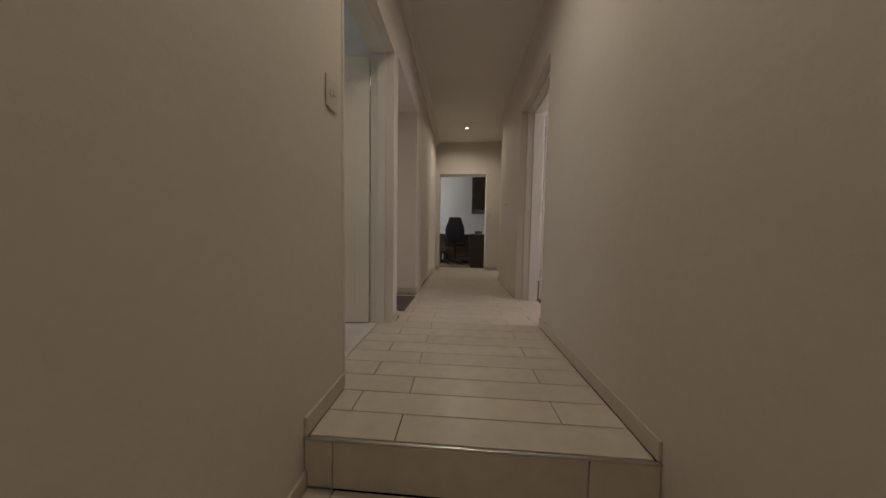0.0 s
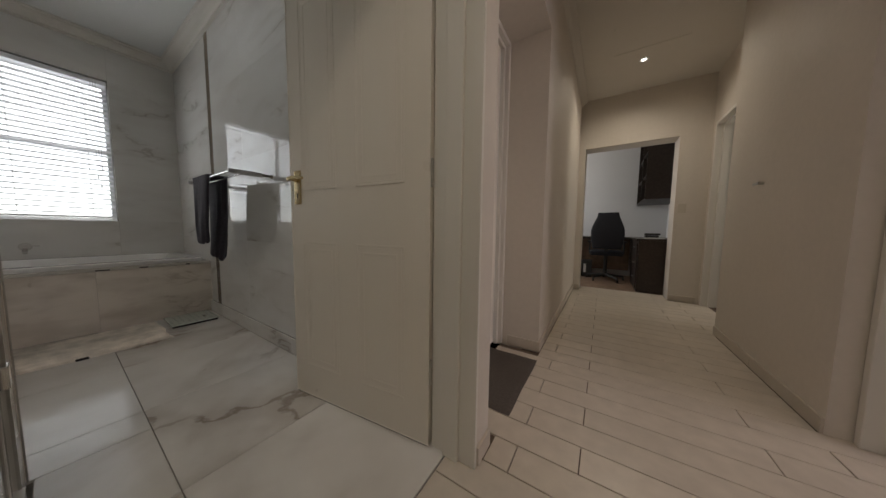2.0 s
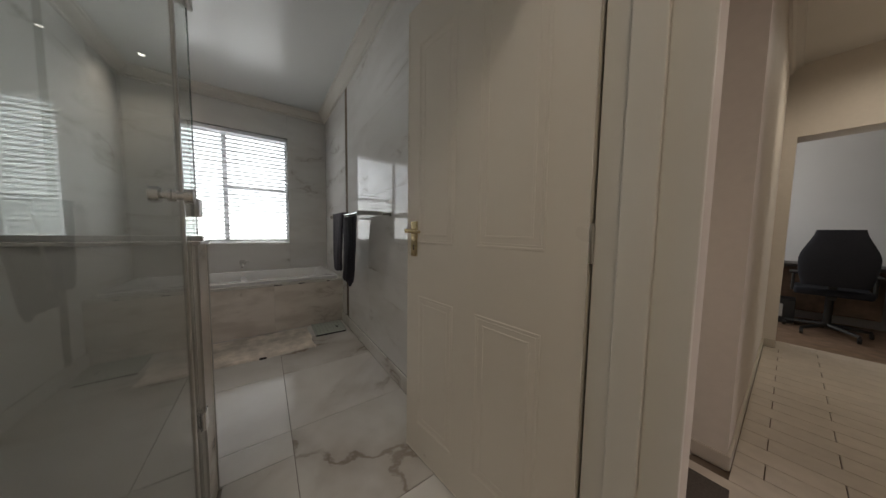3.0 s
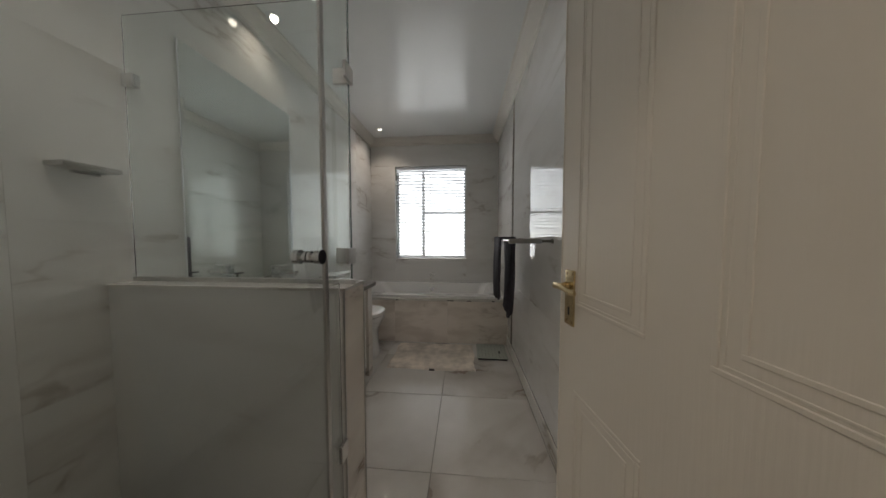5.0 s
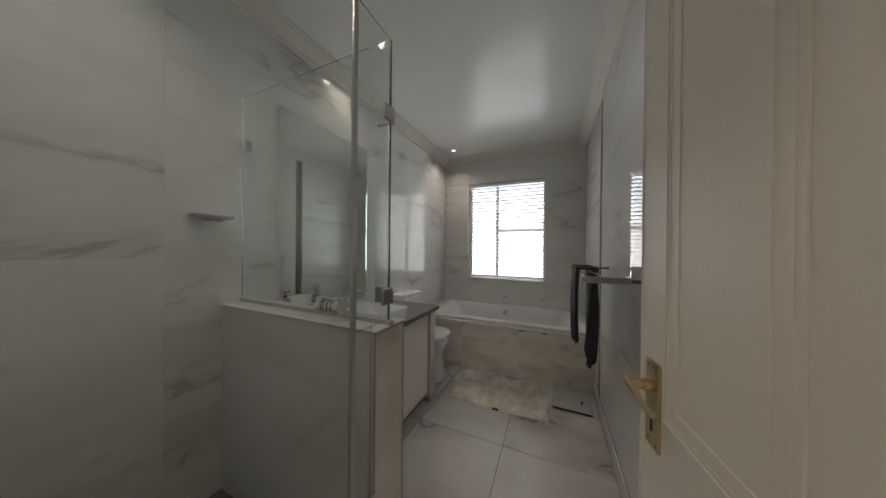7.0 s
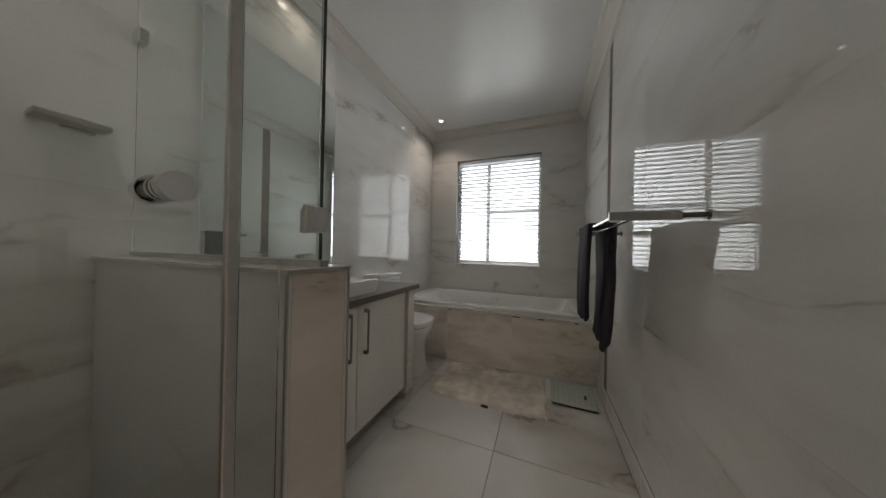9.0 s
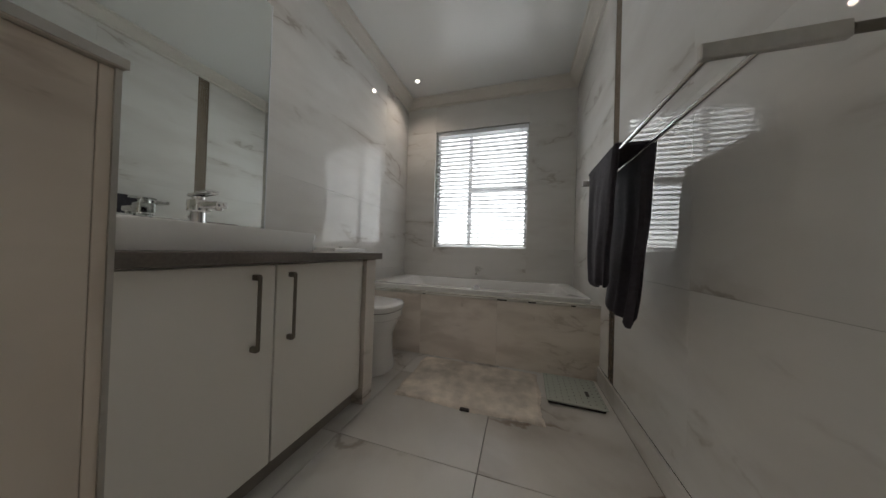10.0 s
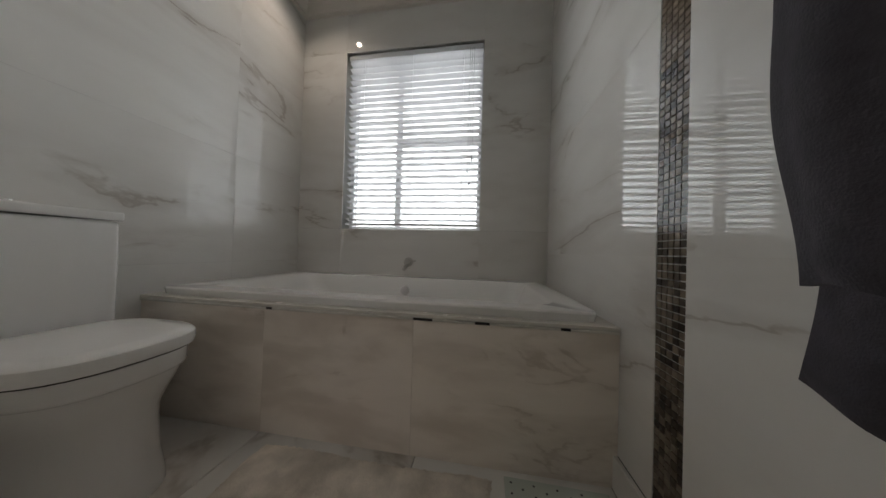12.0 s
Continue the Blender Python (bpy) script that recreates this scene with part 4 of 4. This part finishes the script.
boxes("wall_bracket", "chrome", (-0.99, -0.92, BS, BS + 0.02, 1.448, 1.458), parent=shelf, bevel=0.002)

# ---- towel rail, towel, scale, rug ----
rail = thing("towel_rail", (-1.97, BN, 1.2), "double chrome towel rail on the tiled wall", "towel rail")
for yy in (1.990, 2.062):
    bm = bmesh.new()
    tube(bm, (-2.395, yy, 1.197), (-1.565, yy, 1.197), 0.0065, 14)
    part("bar", bm, "chrome", rail, smooth=True)
for xx in (-1.565, -2.40):
    boxes("arm", "steel", (xx - 0.006, xx + 0.006, 1.968, 2.150, 1.180, 1.208), parent=rail, bevel=0.002, label="flat brushed steel arm")
    bm = bmesh.new()
    tube(bm, (xx, 2.150, 1.194), (xx, BN - 0.003, 1.194), 0.008, 14)
    part("wall_stub", bm, "dark_steel", rail, smooth=True)
    bm = bmesh.new()
    tube(bm, (xx, BN - 0.007, 1.194), (xx, BN, 1.194), 0.014, 24)
    part("wall_plate", bm, "dark_steel", rail, "small round steel wall plate", smooth=True)



def towel_sheet(x_top0, x_top1, x_bot0, x_bot1, y, z_top, zb0, zb1, seed, thick=0.014, bulge=0.0):
    """A hanging fall of cloth with soft folds; the lower edge runs from zb0 to zb1."""
    bm = bmesh.new()
    nx, nz = 26, 34
    sides = []
    for s in (-1, 1):
        g = []
        for j in range(nz + 1):
            v = j / nz
            row = []
            for i in range(nx + 1):
                u = i / nx
                x = (x_top0 * (1 - u) + x_top1 * u) * (1 - v) + (x_bot0 * (1 - u) + x_bot1 * u) * v
                zb = zb0 * (1 - u) + zb1 * u
                zz = z_top * (1 - v) + zb * v
                fold = 0.010 * v * math.sin(7.0 * u * 2.2 + seed) + 0.005 * math.sin(19 * u + seed * 2 + v) * min(1, v * 2)
                edge = 1.0 if 0 < i < nx and j < nz else 0.35
                row.append(bm.verts.new((x + 0.004 * math.sin(14 * v + seed), y + fold + bulge * math.sin(v * 3.1) + s * thick / 2 * edge, zz + 0.006 * math.sin(9 * u + seed) * v)))
            g.append(row)
        sides.append(g)
    a, b = sides
    for j in range(nz):
        for i in range(nx):
            bm.faces.new((a[j][i], a[j][i + 1], a[j + 1][i + 1], a[j + 1][i]))
            bm.faces.new((b[j][i], b[j + 1][i], b[j + 1][i + 1], b[j][i + 1]))
    for i in range(nx):
        bm.faces.new((a[0][i], b[0][i], b[0][i + 1], a[0][i + 1]))
        bm.faces.new((a[nz][i], a[nz][i + 1], b[nz][i + 1], b[nz][i]))
    for j in range(nz):
        bm.faces.new((a[j][0], a[j + 1][0], b[j + 1][0], b[j][0]))
        bm.faces.new((a[j][nx], b[j][nx], b[j + 1][nx], a[j + 1][nx]))
    return bm


towel = thing("towel", (-2.17, 2.02, 1.2), "dark charcoal bath towel folded over the double rail", "towel")
part("front_fall", towel_sheet(-2.31, -1.985, -2.285, -2.10, 1.984, 1.208, 0.715, 0.725, 0.6, thick=0.022, bulge=-0.006), "towel", towel, smooth=True)
part("back_fall", towel_sheet(-2.33, -1.975, -2.36, -2.085, 2.075, 1.208, 0.617, 0.590, 2.3, thick=0.034, bulge=0.012), "towel", towel, smooth=True)
bm = bmesh.new()
box(bm, -2.325, -1.982, 1.975, 2.092, 1.206, 1.219, bevel=0.005, segments=2)
part("top_fold", bm, "towel", towel, smooth=True)

scales = thing("bathroom_scale", (-2.73, 2.01, 0), "pale green glass scale with small dark dots on the floor tiles", "bathroom scale")
SM = pose(-2.73, 2.008, 0, 0, 0, -1.0)
bm = bmesh.new()
box(bm, -0.165, 0.165, -0.155, 0.15, 0.017, 0.025, bevel=0.002, m=SM)
part("glass_top", bm, "scale", scales)
bm = bmesh.new()
box(bm, -0.155, 0.155, -0.145, 0.14, 0.001, 0.017, m=SM)
part("base", bm, "plastic", scales, "black base")
bm = bmesh.new()
box(bm, 0.0, 0.055, 0.065, 0.085, 0.0246, 0.0258, m=SM @ pose(0.0, 0.0, 0))
part("display", bm, "plastic", scales, "small dark display")
bm = bmesh.new()
rng = random.Random(5)
for i in range(9):
    for j in range(9):
        a, b = -0.145 + 0.036 * i + (0.018 if j % 2 else 0), -0.135 + 0.034 * j
        if a > 0.155 or (-0.02 < a < 0.07 and 0.05 < b < 0.1):
            continue
        c = SM @ Vector((a, b, 0.0253))
        tube(bm, c - Vector((0, 0, 0.0006)), c, 0.0038, 8)
part("dots", bm, "plastic", scales, kind="stuff")

rug = woven_mat("bath_rug", -2.895, -2.345, 0.995, 1.82, 0.0, "rug", "worn cream shaggy bath rug lying before the bath", "bath mat", h=0.014, wobble=0.008, seed=3, nx=60, ny=90, rough=0.25)
boxes("rug_label", "dark", (-2.352, -2.330, 1.40, 1.45, 0.001, 0.012), parent=rug, bevel=0.003, label="small dark sewn label")

# ---- study beyond the opening ----
chair = thing("office_chair", (0.43, 6.42, 0), "black high-backed swivel office chair seen from behind", "office chair")
bm = bmesh.new()
rings = []
for k in range(11):
    u = k / 10
    w = 0.20 + 0.035 * math.sin(math.pi * min(1, u * 1.15)) - 0.06 * max(0, u - 0.55) / 0.45
    z = 0.56 + 0.60 * u
    yy = 6.36 - 0.06 * math.sin(u * 2.4)
    d = 0.045 - 0.02 * u
    rings.append([(0.43 + w * math.copysign(abs(math.cos(a)) ** 0.6, math.cos(a)), yy + d * math.sin(a), z + 0.0 * a) for a in [i * math.tau / 24 for i in range(24)]])
loft(bm, rings)
part("backrest", bm, "cloth", chair, "navy cloth backrest", smooth=True)
boxes("seat", "cloth", (0.19, 0.67, 6.38, 6.86, 0.44, 0.52), parent=chair, bevel=0.03, segments=3, smooth=True)
bm = bmesh.new()
box(bm, 0.40, 0.46, 6.40, 6.44, 0.40, 0.66, bevel=0.01)
part("back_bracket", bm, "plastic", chair)
bm = bmesh.new()
tube(bm, (0.43, 6.58, 0.09), (0.43, 6.58, 0.44), 0.028, 16)
part("column", bm, "plastic", chair, smooth=True)
for k in range(5):
    a = radians(20 + 72 * k)
    bm = bmesh.new()
    tip = Vector((0.43 + 0.29 * math.cos(a), 6.58 + 0.29 * math.sin(a), 0.07))
    tube(bm, (0.43, 6.58, 0.10), tip, 0.024, 10, 0.014)
    part("leg", bm, "plastic", chair, smooth=True)
    bm = bmesh.new()
    tube(bm, tip + Vector((0.012, 0, -0.038)), tip + Vector((-0.012, 0, -0.038)), 0.030, 14)
    part("castor", bm, "plastic", chair, smooth=True)
for sx in (-1, 1):
    boxes("armrest", "plastic", (0.43 + sx * 0.25 - 0.03, 0.43 + sx * 0.25 + 0.03, 6.45, 6.70, 0.66, 0.685), (0.43 + sx * 0.25 - 0.012, 0.43 + sx * 0.25 + 0.012, 6.54, 6.60, 0.46, 0.66), parent=chair, bevel=0.006)
desk = thing("desk", (0.2, 6.95, 0), "dark wooden desk along the back wall of the study", "desk")
boxes("desktop", "wenge", (-1.0, 1.318, 6.72, 7.298, 0.72, 0.755), parent=desk, bevel=0.002)
boxes("modesty_panel", "brown", (-1.0, 0.80, 7.18, 7.20, 0.12, 0.72), parent=desk)
boxes("side_board", "wenge", (-1.0, -0.97, 6.75, 7.28, 0.0, 0.72), parent=desk)
ped = thing("drawer_pedestal", (1.0, 6.0, 0), "dark wooden pedestal with three drawers and steel handles", "drawer unit")
boxes("carcass", "wenge", (0.80, 1.315, 5.80, 6.71, 0.0, 0.725), parent=ped, bevel=0.002)
boxes("top", "wenge", (0.775, 1.318, 5.78, 6.715, 0.727, 0.755), parent=ped, bevel=0.002)
for z in (0.48, 0.25, 0.04):
    d = boxes("drawer", "wenge", (0.783, 0.799, 5.83, 6.30, z, z + 0.21), parent=ped, bevel=0.001)
    boxes("handle", "steel", (0.768, 0.782, 5.98, 6.14, z + 0.14, z + 0.155), parent=d, bevel=0.002)
cab = thing("wall_cabinet", (1.1, 6.7, 1.33), "dark wooden wall cabinet with open shelves", "wall cabinet")
for d in ((0.87, 1.318, 6.20, 6.22, 1.34, 2.42), (0.87, 1.318, 7.27, 7.29, 1.34, 2.42), (0.87, 1.318, 6.70, 6.72, 1.36, 2.40)):
    boxes("side", "wenge", d, parent=cab)
for d in ((0.87, 1.318, 6.22, 7.27, 1.34, 1.36), (0.88, 1.30, 6.22, 7.27, 1.70, 1.72), (0.88, 1.30, 6.22, 7.27, 2.05, 2.07), (0.87, 1.318, 6.22, 7.27, 2.40, 2.42)):
    boxes("board", "wenge", d, parent=cab)
boxes("back_board", "wenge", (1.30, 1.318, 6.22, 7.27, 1.36, 2.40), parent=cab)
for k, (yy, w, h, z) in enumerate(((6.32, 0.04, 0.26, 1.72), (6.37, 0.03, 0.24, 1.72), (6.42, 0.05, 0.27, 1.72), (6.95, 0.04, 0.22, 1.36))):
    b = thing("book", (1.0, yy, z), "standing pale folder on the dark shelf", "folder", "folders on the shelf")
    boxes("cover", "paper", (0.92, 1.12, yy, yy + w, z + 0.001, z + h), parent=b, bevel=0.002)
ob = thing("paper_stack", (1.0, 5.98, 0.755), "loose sheets of paper on the pedestal", "papers")
boxes("sheets", "paper", (0.88, 1.09, 5.92, 6.2, 0.756, 0.766), parent=ob, m=None)
ob = thing("telephone", (1.0, 6.35, 0.755), "small dark desk telephone beside the papers", "telephone")
boxes("body", "plastic", (0.92, 1.08, 6.28, 6.44, 0.756, 0.80), parent=ob, bevel=0.01, segments=2)
boxes("receiver", "plastic", (0.91, 1.10, 6.30, 6.34, 0.802, 0.83), parent=ob, bevel=0.01, segments=2)
ob = thing("bin", (0.16, 6.9, 0), "dark box with a white label under the desk", "box")
boxes("body", "plastic", (0.04, 0.22, 6.75, 7.05, 0.001, 0.30), parent=ob, bevel=0.004)
boxes("label", "paper", (0.09, 0.13, 6.747, 6.7495, 0.08, 0.24), parent=ob)

lay_tiles()
